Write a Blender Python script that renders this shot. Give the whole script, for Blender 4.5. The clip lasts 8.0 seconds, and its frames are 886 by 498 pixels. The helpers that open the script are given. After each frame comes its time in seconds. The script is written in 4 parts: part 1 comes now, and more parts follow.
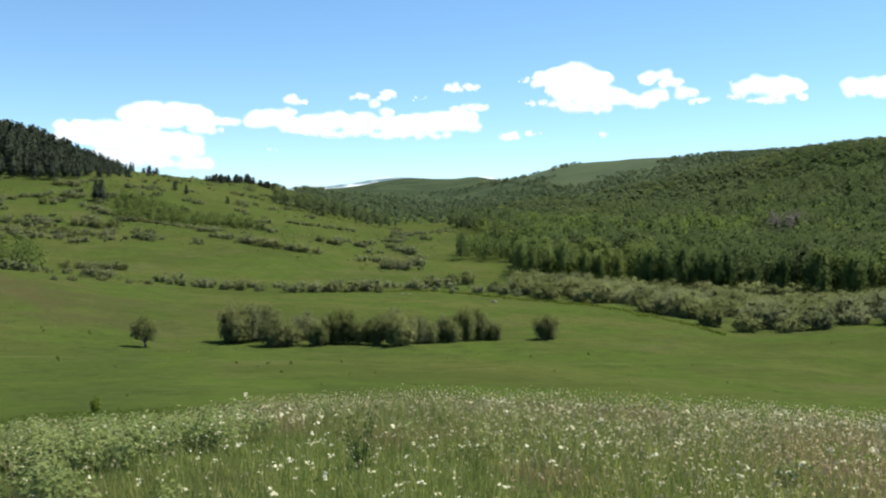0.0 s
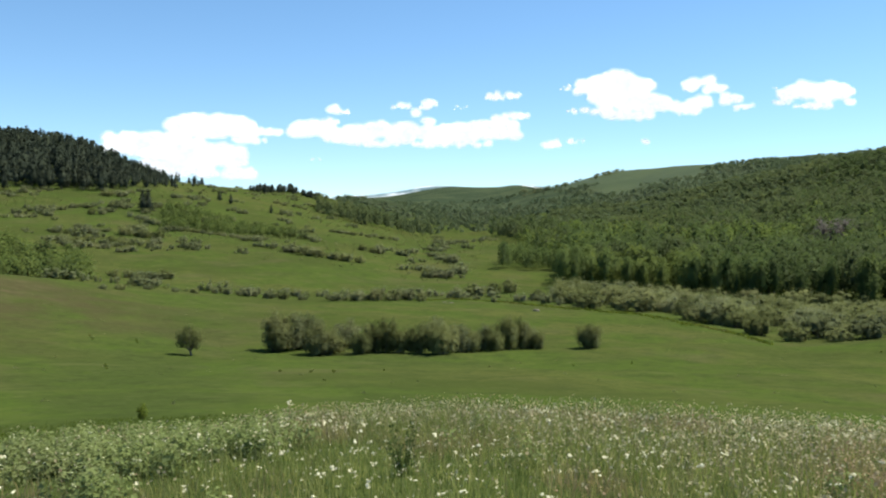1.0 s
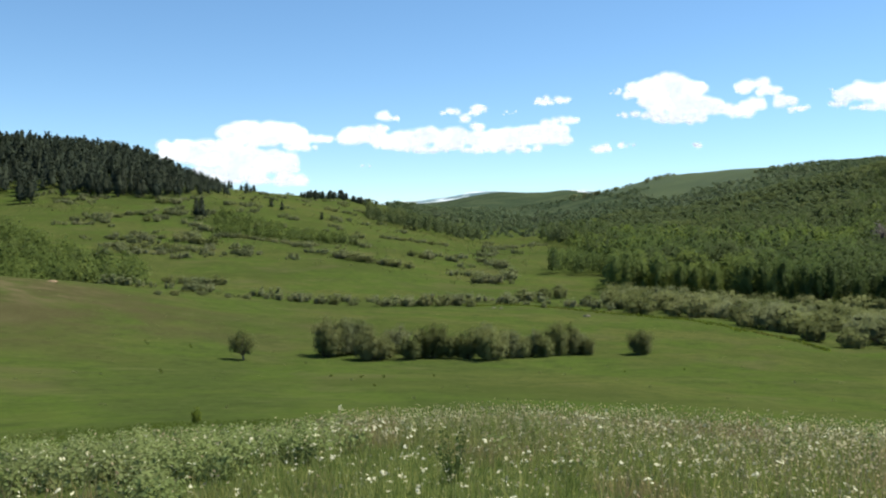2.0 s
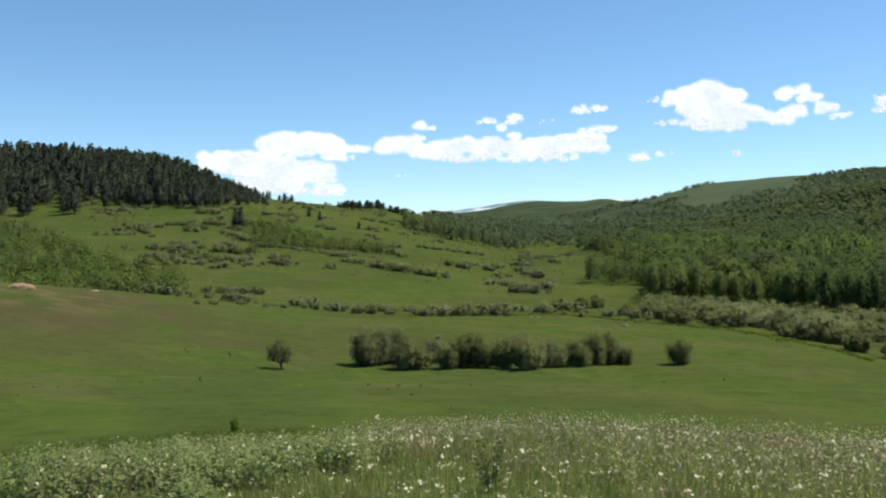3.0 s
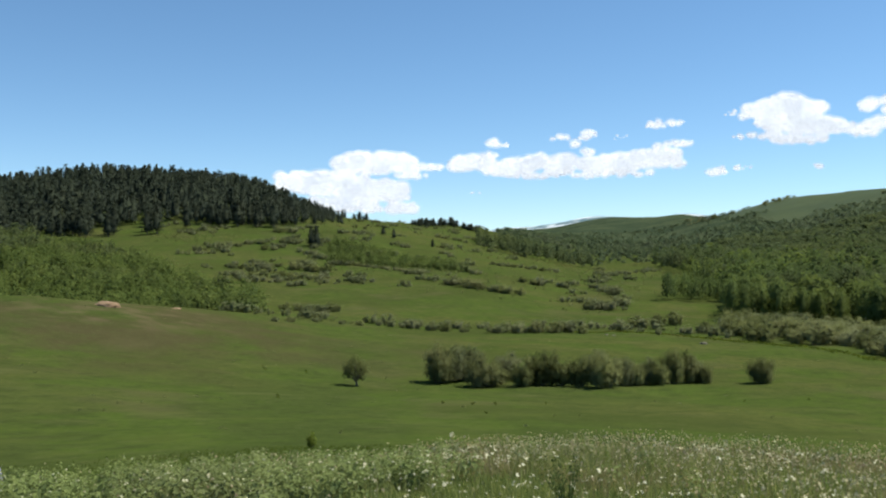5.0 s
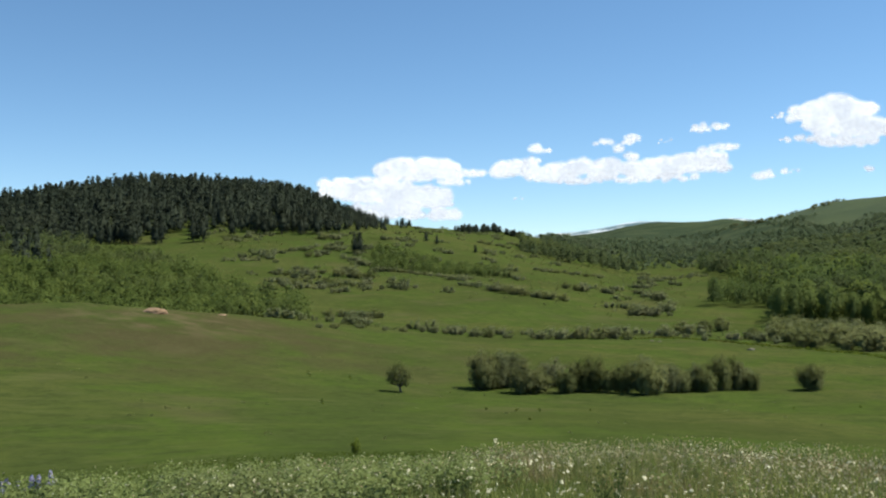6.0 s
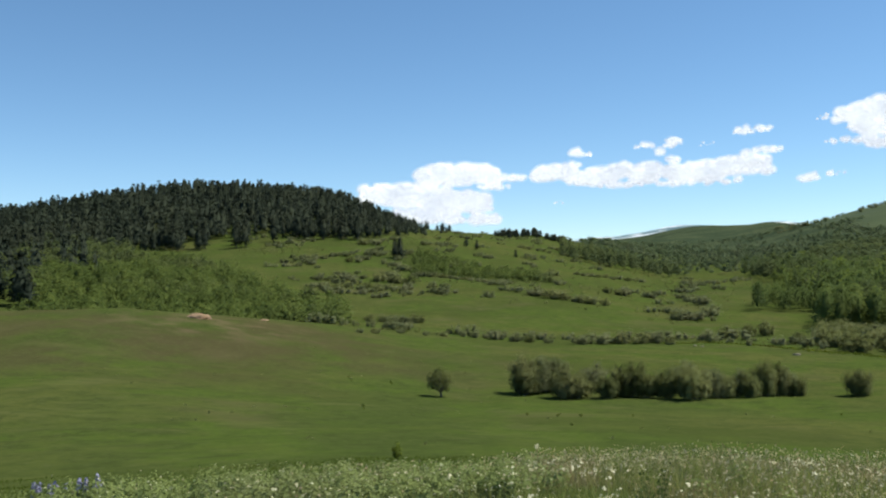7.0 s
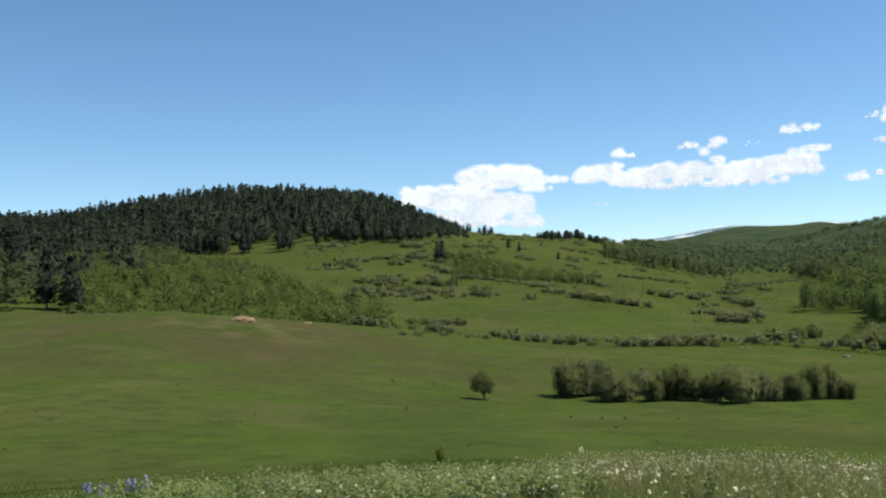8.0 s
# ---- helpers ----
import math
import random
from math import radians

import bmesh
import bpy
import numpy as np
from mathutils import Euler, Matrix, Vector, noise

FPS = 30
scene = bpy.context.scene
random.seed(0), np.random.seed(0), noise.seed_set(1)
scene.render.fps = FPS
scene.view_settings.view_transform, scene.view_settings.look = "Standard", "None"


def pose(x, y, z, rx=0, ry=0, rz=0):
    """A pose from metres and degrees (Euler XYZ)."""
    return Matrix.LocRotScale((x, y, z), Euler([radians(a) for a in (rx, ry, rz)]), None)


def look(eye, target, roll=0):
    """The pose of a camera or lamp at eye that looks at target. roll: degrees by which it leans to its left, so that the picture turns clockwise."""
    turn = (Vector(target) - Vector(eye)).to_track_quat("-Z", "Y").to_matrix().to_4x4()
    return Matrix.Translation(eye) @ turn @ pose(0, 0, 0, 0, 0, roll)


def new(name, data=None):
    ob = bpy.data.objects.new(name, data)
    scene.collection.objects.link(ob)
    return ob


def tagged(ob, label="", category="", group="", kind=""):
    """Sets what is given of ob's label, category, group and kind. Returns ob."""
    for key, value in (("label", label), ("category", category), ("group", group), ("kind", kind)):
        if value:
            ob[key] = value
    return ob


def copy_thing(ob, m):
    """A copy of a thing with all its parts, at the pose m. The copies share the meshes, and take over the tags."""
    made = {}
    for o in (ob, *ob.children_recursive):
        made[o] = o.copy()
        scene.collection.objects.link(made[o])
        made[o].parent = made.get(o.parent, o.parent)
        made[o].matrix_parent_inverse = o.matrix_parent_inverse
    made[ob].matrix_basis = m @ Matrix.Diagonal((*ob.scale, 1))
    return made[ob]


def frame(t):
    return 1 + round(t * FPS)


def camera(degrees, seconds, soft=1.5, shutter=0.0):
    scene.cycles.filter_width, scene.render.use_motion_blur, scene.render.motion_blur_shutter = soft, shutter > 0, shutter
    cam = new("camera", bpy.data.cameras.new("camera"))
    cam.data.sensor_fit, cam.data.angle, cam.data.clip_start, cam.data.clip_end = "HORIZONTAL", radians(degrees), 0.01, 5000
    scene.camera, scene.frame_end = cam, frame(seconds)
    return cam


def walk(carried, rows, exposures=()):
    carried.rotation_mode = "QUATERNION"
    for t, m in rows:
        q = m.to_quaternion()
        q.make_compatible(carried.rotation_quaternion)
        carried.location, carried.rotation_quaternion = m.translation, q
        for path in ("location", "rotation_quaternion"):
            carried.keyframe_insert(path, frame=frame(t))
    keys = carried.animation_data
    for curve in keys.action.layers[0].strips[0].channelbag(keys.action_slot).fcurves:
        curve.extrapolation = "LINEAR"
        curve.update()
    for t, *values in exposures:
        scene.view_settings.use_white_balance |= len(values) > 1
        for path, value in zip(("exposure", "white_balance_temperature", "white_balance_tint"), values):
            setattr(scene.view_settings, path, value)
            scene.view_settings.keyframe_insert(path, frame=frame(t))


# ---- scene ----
# ---------------------------------------------------------------- camera: a pan from a tripod on the knoll
EYE = (0.0, 0.0, 1.6)
cam = camera(50.85, 8.0, soft=2.2)
# seconds, heading, pitch, lean
PAN = [
    (0.0, -0.013, -1.491, -0.393), (0.5, 1.283, -1.25, -0.25), (1.0, 2.551, -0.977, -0.183), (1.5, 3.986, -0.816, -0.05),
    (2.0, 5.587, -0.642, 0.036), (3.5, 8.801, 0.238, 0.223), (4.0, 9.906, 0.507, 0.295), (4.5, 11.113, 0.789, 0.365),
    (6.0, 15.013, 1.42, 0.657), (6.5, 16.34, 1.629, 0.77), (7.0, 17.486, 1.754, 0.85), (7.5, 18.746, 1.874, 0.995),
    (8.0, 20.086, 1.947, 1.1)]
walk(cam, [(t, pose(*EYE, 90 + pitch, lean, yaw)) for t, yaw, pitch, lean in PAN],
     exposures=[(0.0, 0.55, 6200, 6), (2.0, 0.44, 6200, 6), (4.0, 0.26, 6200, 6), (6.0, 0.24, 6200, 6), (8.0, 0.22, 6200, 6)])

# ---------------------------------------------------------------- sky and sun
SUN_BEARING, SUN_HEIGHT = 64.0, 58.0
world = bpy.data.worlds.new("summer_sky")
scene.world = world
world.use_nodes = True
sky = world.node_tree.nodes.new("ShaderNodeTexSky")
sky.sky_type = "NISHITA"
sky.sun_disc = False
sky.sun_elevation, sky.sun_rotation = radians(SUN_HEIGHT), radians(SUN_BEARING)
sky.altitude, sky.air_density, sky.dust_density, sky.ozone_density = 2500, 1.0, 0.0, 2.5
back = world.node_tree.nodes["Background"]
back.inputs["Strength"].default_value = 0.122
clear = world.node_tree.nodes.new("ShaderNodeHueSaturation")
clear.inputs["Hue"].default_value = 0.494
clear.inputs["Saturation"].default_value = 1.06
world.node_tree.links.new(sky.outputs[0], clear.inputs["Color"])
world.node_tree.links.new(clear.outputs[0], back.inputs[0])

sun_lamp = bpy.data.lights.new("sun", "SUN")
sun_lamp.energy, sun_lamp.angle, sun_lamp.color = 4.6, radians(0.5), (1.0, 0.94, 0.80)
sun = new("sun", sun_lamp)
b, h = radians(SUN_BEARING), radians(SUN_HEIGHT)
sun.matrix_world = look((math.sin(b) * math.cos(h) * 90, math.cos(b) * math.cos(h) * 90, math.sin(h) * 90), (0, 0, 0))

# ---------------------------------------------------------------- materials
def material(name, rough=0.7):
    m = bpy.data.materials.new(name)
    m.use_nodes = True
    nt = m.node_tree
    bsdf = nt.nodes["Principled BSDF"]
    bsdf.inputs["Roughness"].default_value = rough
    bsdf.inputs["Specular IOR Level"].default_value = 0.25
    return m, nt, bsdf


def place_of(nt):
    return nt.nodes.new("ShaderNodeNewGeometry").outputs["Position"]


def grain(nt, scale, detail=4.0, rough=0.55, vec=None):
    n = nt.nodes.new("ShaderNodeTexNoise")
    n.inputs["Scale"].default_value, n.inputs["Detail"].default_value, n.inputs["Roughness"].default_value = scale, detail, rough
    nt.links.new(vec if vec is not None else place_of(nt), n.inputs["Vector"])
    return n.outputs["Fac"]


def span(nt, value, lo, hi, a=0.0, b=1.0):
    n = nt.nodes.new("ShaderNodeMapRange")
    n.interpolation_type = "SMOOTHSTEP"
    for k, v in zip(("From Min", "From Max", "To Min", "To Max"), (lo, hi, a, b)):
        n.inputs[k].default_value = v
    nt.links.new(value, n.inputs["Value"])
    return n.outputs[0]


def blend(nt, fac, a, b):
    n = nt.nodes.new("ShaderNodeMix")
    n.data_type = "RGBA"
    for sock, v in ((n.inputs[0], fac), (n.inputs[6], a), (n.inputs[7], b)):
        if isinstance(v, (int, float)):
            sock.default_value = v
        elif isinstance(v, tuple):
            sock.default_value = (*v, 1)
        else:
            nt.links.new(v, sock)
    return n.outputs[2]


def calc(nt, op, a, b=0.0):
    n = nt.nodes.new("ShaderNodeMath")
    n.operation = op
    for sock, v in zip(n.inputs, (a, b)):
        if isinstance(v, (int, float)):
            sock.default_value = v
        else:
            nt.links.new(v, sock)
    return n.outputs[0]


def relief(nt, bsdf, height, strength, distance):
    n = nt.nodes.new("ShaderNodeBump")
    n.inputs["Strength"].default_value, n.inputs["Distance"].default_value = strength, distance
    nt.links.new(height, n.inputs["Height"])
    nt.links.new(n.outputs[0], bsdf.inputs["Normal"])


def leaf_material(name, dark, light, patch, patch_scale=0.03, tree_scale=0.16, translucent=0.5, vary=1.0, spread=(0.28, 0.52)):
    """Foliage: every clump, every plant and every patch of the stand differs a little."""
    m, nt, bsdf = material(name, 0.7)
    bsdf.inputs["Specular IOR Level"].default_value = 0.08
    geo = nt.nodes.new("ShaderNodeNewGeometry")
    own = nt.nodes.new("ShaderNodeAttribute")
    own.attribute_name = "tone"
    tone = calc(nt, "FRACT", calc(nt, "ADD", own.outputs["Fac"], nt.nodes.new("ShaderNodeObjectInfo").outputs["Random"]))
    c = blend(nt, span(nt, geo.outputs["Random Per Island"], 0.0, 1.0, *spread), dark, light)
    c = blend(nt, span(nt, tone, 0.5, 0.0, 0.0, 0.8 * vary), c, tuple(0.68 * d for d in dark))
    c = blend(nt, span(nt, tone, 0.62, 0.95, 0.0, 0.85 * vary), c, tuple(1.1 * d for d in light))
    c = blend(nt, span(nt, grain(nt, tree_scale, 1), 0.5, 0.62, 0.0, 0.4), c, tuple(0.8 * d for d in dark))
    c = blend(nt, span(nt, grain(nt, patch_scale, 3), 0.5, 0.66, 0.0, 0.75), c, patch)
    nt.links.new(c, bsdf.inputs["Base Color"])
    t = nt.nodes.new("ShaderNodeBsdfTranslucent")
    nt.links.new(c, t.inputs["Color"])
    mix = nt.nodes.new("ShaderNodeMixShader")
    mix.inputs[0].default_value = translucent
    nt.links.new(bsdf.outputs[0], mix.inputs[1])
    nt.links.new(t.outputs[0], mix.inputs[2])
    nt.links.new(mix.outputs[0], nt.nodes["Material Output"].inputs["Surface"])
    return m


def grass_material():
    m, nt, bsdf = material("meadow_grass", 1.0)
    bsdf.inputs["Specular IOR Level"].default_value = 0.0
    wide, mid, small, fine = grain(nt, 0.012, 4), grain(nt, 0.07, 5, 0.6), grain(nt, 0.45, 4, 0.65), grain(nt, 2.4, 5, 0.7)
    c = blend(nt, span(nt, wide, 0.38, 0.62), (0.058, 0.077, 0.019), (0.096, 0.100, 0.028))
    c = blend(nt, span(nt, mid, 0.44, 0.58, 0, 0.95), c, (0.067, 0.096, 0.018))
    c = blend(nt, span(nt, small, 0.46, 0.64, 0, 0.65), c, (0.043, 0.058, 0.016))
    c = blend(nt, span(nt, fine, 0.45, 0.68, 0, 0.7), c, (0.040, 0.054, 0.016))
    c = blend(nt, span(nt, grain(nt, 0.11, 5, 0.7), 0.52, 0.7, 0, 0.4), c, (0.117, 0.117, 0.042))
    c = blend(nt, span(nt, grain(nt, 0.028, 6, 0.65), 0.48, 0.62, 0, 0.7), c, (0.053, 0.067, 0.017))
    c = blend(nt, span(nt, grain(nt, 0.16, 5, 0.65), 0.5, 0.68, 0, 0.4), c, (0.088, 0.106, 0.024))
    c = blend(nt, span(nt, grain(nt, 0.2, 5, 0.65), 0.52, 0.7, 0, 0.4), c, (0.036, 0.055, 0.013))
    # drier, brownish turf on the rise above the gully
    far_off = nt.nodes.new("ShaderNodeVectorMath")
    far_off.operation = "DISTANCE"
    far_off.inputs[1].default_value = (-76, 118, -6)
    nt.links.new(place_of(nt), far_off.inputs[0])
    dry = calc(nt, "MULTIPLY", span(nt, far_off.outputs["Value"], 15, 65, 0.8, 0), span(nt, grain(nt, 0.06, 6, 0.65), 0.36, 0.62))
    c = blend(nt, dry, c, (0.071, 0.059, 0.028))
    bare = nt.nodes.new("ShaderNodeVectorMath")
    bare.operation = "DISTANCE"
    bare.inputs[1].default_value = (-80, 129, -4)
    nt.links.new(place_of(nt), bare.inputs[0])
    soil = calc(nt, "MULTIPLY", span(nt, bare.outputs["Value"], 5, 26, 0.5, 0), span(nt, grain(nt, 0.2, 4, 0.6), 0.42, 0.7))
    c = blend(nt, soil, c, (0.173, 0.120, 0.074))
    straw = calc(nt, "MULTIPLY", span(nt, grain(nt, 0.05, 4, 0.6), 0.54, 0.7), 0.45)
    c = blend(nt, straw, c, (0.102, 0.090, 0.040))
    c = blend(nt, span(nt, grain(nt, 1.1, 6, 0.8), 0.5, 0.66, 0, 0.4), c, (0.100, 0.108, 0.038))
    nt.links.new(c, bsdf.inputs["Base Color"])
    relief(nt, bsdf, calc(nt, "ADD", calc(nt, "MULTIPLY", small, 1.5), fine), 0.3, 0.2)
    return m


def far_hill_material():
    m, nt, bsdf = material("wooded_far_hill", 1.0)
    bsdf.inputs["Specular IOR Level"].default_value = 0.0
    # greens lightened and greyed to carry the haze over the far woods
    c = blend(nt, span(nt, grain(nt, 0.012, 5, 0.65), 0.44, 0.56), (0.044, 0.061, 0.034), (0.074, 0.09, 0.046))
    c = blend(nt, span(nt, grain(nt, 0.05, 4), 0.5, 0.65, 0, 0.6), c, (0.034, 0.05, 0.024))
    nt.links.new(c, bsdf.inputs["Base Color"])
    relief(nt, bsdf, grain(nt, 0.08, 4), 0.8, 6.0)
    return m


def mountain_material():
    m, nt, bsdf = material("snowy_mountain", 1.0)
    bsdf.inputs["Specular IOR Level"].default_value = 0.0
    # rock lifted to blue-grey: the haze in front of it is in this colour
    c = blend(nt, span(nt, grain(nt, 0.004, 4), 0.4, 0.6), (0.13, 0.19, 0.21), (0.2, 0.26, 0.29))
    stretch = nt.nodes.new("ShaderNodeMapping")
    stretch.inputs["Scale"].default_value = (1, 1, 5)
    nt.links.new(place_of(nt), stretch.inputs["Vector"])
    c = blend(nt, span(nt, grain(nt, 0.006, 5, 0.6, stretch.outputs[0]), 0.52, 0.58), c, (0.78, 0.8, 0.83))
    nt.links.new(c, bsdf.inputs["Base Color"])
    return m


def plain_material(name, a, b, scale, rough=0.85, bump=0.3, distance=0.02):
    m, nt, bsdf = material(name, rough)
    c = blend(nt, span(nt, grain(nt, scale, 5), 0.35, 0.65), a, b)
    c = blend(nt, span(nt, grain(nt, scale * 9, 4), 0.5, 0.75, 0, 0.5), c, tuple(0.6 * v for v in a))
    nt.links.new(c, bsdf.inputs["Base Color"])
    relief(nt, bsdf, grain(nt, scale * 6, 5), bump, distance)
    return m


def cloud_material(name, thin=0.0):
    """Backdrop of the sky: emission stands in for light scattered through the vapour, grey noise for its shaded folds;
    thin vapour lets the sky through.
    """
    m, nt, bsdf = material(name, 1.0)
    bsdf.inputs["Specular IOR Level"].default_value = 0.0
    bsdf.inputs["Base Color"].default_value = (0.36, 0.36, 0.36, 1)
    c = blend(nt, span(nt, grain(nt, 0.006, 4), 0.42, 0.6), (0.8, 0.81, 0.87), (0.95, 0.95, 0.95))
    nt.links.new(c, bsdf.inputs["Emission Color"])
    bsdf.inputs["Emission Strength"].default_value = 0.68
    if thin:
        nt.links.new(span(nt, grain(nt, 0.009, 2, 0.5), 0.35, 0.65, 0.4 * thin, thin), bsdf.inputs["Alpha"])
    return m


GRASS = grass_material()
FAR_HILL = far_hill_material()
# a darker, more even green than the pasture's, for the bald far hill
FAR_GRASS = plain_material("bald_hill_grass", (0.044, 0.063, 0.018), (0.058, 0.076, 0.022), 0.012, 1.0, 0.6, 1.0)
MOUNTAIN = mountain_material()
CLOUD = cloud_material("cloud_vapour")
VEIL = cloud_material("thin_cloud_vapour", 0.55)
THIN_VEIL = cloud_material("thinnest_cloud_vapour", 0.26)
EARTH = plain_material("pale_earth", (0.25, 0.155, 0.085), (0.31, 0.205, 0.12), 0.6)
STONE = plain_material("pale_stone", (0.22, 0.19, 0.13), (0.13, 0.115, 0.085), 1.5)
BARK = plain_material("grey_bark", (0.085, 0.07, 0.055), (0.16, 0.14, 0.115), 2.0)
WILLOW = leaf_material("willow_leaves", (0.124, 0.142, 0.043), (0.218, 0.234, 0.087), (0.23, 0.234, 0.097), 0.08, 0.5)
GREY_WILLOW = leaf_material("grey_willow_leaves", (0.142, 0.162, 0.066), (0.212, 0.23, 0.104), (0.232, 0.236, 0.12), 0.08, 0.4)
ASPEN = leaf_material("aspen_leaves", (0.078, 0.115, 0.034), (0.132, 0.172, 0.048), (0.155, 0.19, 0.044), 0.02, 0.11, 0.5, 0.7)
YELLOW_ASPEN = leaf_material("yellow_green_aspen_leaves", (0.1, 0.14, 0.032), (0.155, 0.198, 0.042), (0.175, 0.208, 0.042), 0.03, 0.11, 0.5, 0.6)
# for deep green clones, and for shade put into the right-hand wood's colour
DEEP_SHADED_ASPEN = leaf_material("deep_shaded_aspen_leaves", (0.069, 0.098, 0.032), (0.103, 0.134, 0.042), (0.096, 0.114, 0.046), 0.03, 0.11, 0.5, 0.45)
ASPEN_BRIGHT = leaf_material("young_aspen_leaves", (0.1, 0.138, 0.034), (0.15, 0.186, 0.046), (0.118, 0.134, 0.056), 0.022, 0.12, 0.5, 1.0)
# haze of the hillside put into the leaf colour: a greyer, bluer green
HAZED_HILL_ASPEN = leaf_material("hazed_hill_aspen_leaves", (0.08, 0.106, 0.042), (0.124, 0.15, 0.058), (0.14, 0.162, 0.05), 0.026, 0.11, 0.5, 0.5)
BUDDING = leaf_material("budding_twigs", (0.115, 0.102, 0.085), (0.175, 0.158, 0.13), (0.16, 0.155, 0.11), 0.05, 0.3)
# greyest of the aspens, with the far valley's haze in the base colour
HAZED_VALLEY_ASPEN = leaf_material("hazed_valley_aspen_leaves", (0.096, 0.13, 0.06), (0.145, 0.178, 0.084), (0.14, 0.16, 0.088), 0.012, 0.11, 0.5, 0.4)
PINE = leaf_material("pine_needles", (0.03, 0.042, 0.029), (0.06, 0.072, 0.044), (0.053, 0.063, 0.039), 0.02, 0.14, 0.3, 0.8)

# ---------------------------------------------------------------- the lie of the land
# Break lines of the valley: (bearing, distance, height) from the tripod's foot; bearing in degrees to the right.
KNOLL = ((-36.5, 14, -1.4), (-18.0, 14, -1.5), (-9.7, 14, -1.28), (0.6, 14, -1.18), (25.6, 14, -1.25))
FOOT = ((-40, 36, -4.9), (0, 36, -5.2), (25, 36, -5.2))
PASTURE = ((-42, 70, -6.8), (-20, 70, -8.6), (0, 70, -9.1), (25, 70, -9.4))
HEDGE = ((-42, 104, -7.4), (-28, 104, -9.4), (-15, 104, -11.4), (0, 104, -11.7), (25, 104, -12.0))
CREEK = ((-45.5, 165, -2.7), (-37.4, 165, -2.4), (-31.5, 165, -4.3), (-24.8, 182, -7.2), (-17.5, 190, -10.7), (-13.1, 195, -11.9),
         (-2.9, 200, -12.3), (5.8, 180, -12.6), (12.9, 155, -12.7), (18.1, 135, -13.1), (25.5, 140, -11.8))
BANK = ((-45.5, 205, -7.1), (-28.2, 210, -9.3), (-21.0, 228, -9.1), (-13.1, 240, -9.7), (-2.9, 260, -12.7), (7.5, 265, -14.1),
        (15.8, 245, -15.1), (25.5, 235, -15.4))
SLOPE = ((-45.5, 310, 1.9), (-33.2, 330, 2.4), (-23.0, 350, 1.3), (-9.8, 370, -1.5), (-2.9, 400, -6.8), (4.7, 400, -8.4),
         (14.2, 420, -4.4), (25.4, 420, 0.1))
UPPER = ((-45.5, 420, 10.1), (-39.5, 440, 13.7), (-32.2, 470, 18.0), (-22.9, 480, 22.7), (-13.1, 520, 15.4), (-7.7, 550, 6.3),
         (-2.9, 600, -0.1), (5.7, 620, 3.1), (14.1, 610, 9.0), (25.4, 580, 21.7))
CREST = ((-43.7, 640, 35.0), (-38.3, 640, 45.0), (-31.8, 650, 56.5), (-26.4, 650, 53.5), (-22.5, 660, 45.0), (-19.5, 670, 37.0), (-17.4, 680, 34.5),
         (-13.1, 750, 33.9), (-8.4, 800, 28.5), (-2.2, 950, 15.0), (7.4, 1000, 30.0), (14.1, 900, 42.0), (20.4, 880, 61.5),
         (25.3, 850, 68.0))
PLATEAU = ((-45.5, 1400, 49.0), (-16.3, 1400, 29.6), (-7.7, 1500, 46.8), (-0.8, 1700, 55.8), (4.0, 1500, 71.9), (8.4, 1600, 106.4),
           (13.4, 1600, 114.1), (18.3, 1600, 114.3), (25.3, 1300, 102.0))
RIDGE = ((-45.5, 3000, 54.0), (-19.5, 3000, 8.0), (-8.4, 3000, 88.0), (-5.6, 3000, 107.0), (-3.7, 3000, 130.0), (-1.7, 3000, 149.4), (1.6, 3000, 152.4),
         (4.7, 3000, 122.4), (25.4, 3000, 121.8))
MOUNTAINS = ((-45.5, 4300, 76.6), (-11.8, 4300, 91.9), (-9.1, 4300, 163.4), (-6.4, 4300, 173.7), (-3.1, 4300, 207.3),
             (0.2, 4300, 191.2), (2.3, 4300, 212.9), (4.7, 4300, 192.9), (25.4, 4300, 103.4))
LINES = (KNOLL, FOOT, PASTURE, HEDGE, CREEK, BANK, SLOPE, UPPER, CREST, PLATEAU, RIDGE, MOUNTAINS)


def hermite(x0, x1, y0, y1, m0, m1, x):
    h = np.maximum(x1 - x0, 1e-6)
    t = np.clip((x - x0) / h, 0, 1)
    return y0 * (1 + 2 * t) * (1 - t) ** 2 + m0 * h * t * (1 - t) ** 2 + y1 * t * t * (3 - 2 * t) + m1 * h * t * t * (t - 1)


def slopes(x, y):
    """Slopes of a curve through rows of points that overshoots nowhere (last axis)."""
    d = np.diff(y) / np.maximum(np.diff(x), 1e-6)
    a, c = d[..., :-1], d[..., 1:]
    inner = np.where(a * c > 0, 2 * a * c / np.where(a + c == 0, 1, a + c), 0)
    return np.concatenate([d[..., :1], inner, d[..., -1:]], -1)


def along(line, column, bearing):
    """A break line's distance or height at bearings; it closes round behind the tripod."""
    rows = sorted(line)
    ends = 0.5 * (rows[0][column] + rows[-1][column])
    xs = np.array([-180, -100] + [r[0] for r in rows] + [90, 180], float)
    ys = np.array([ends, ends] + [r[column] for r in rows] + [ends, ends], float)
    m = slopes(xs, ys)
    k = np.clip(np.searchsorted(xs, bearing) - 1, 0, len(xs) - 2)
    return hermite(xs[k], xs[k + 1], ys[k], ys[k + 1], m[k], m[k + 1], bearing)


LATTICE = np.random.RandomState(5).rand(256, 256) * 2 - 1


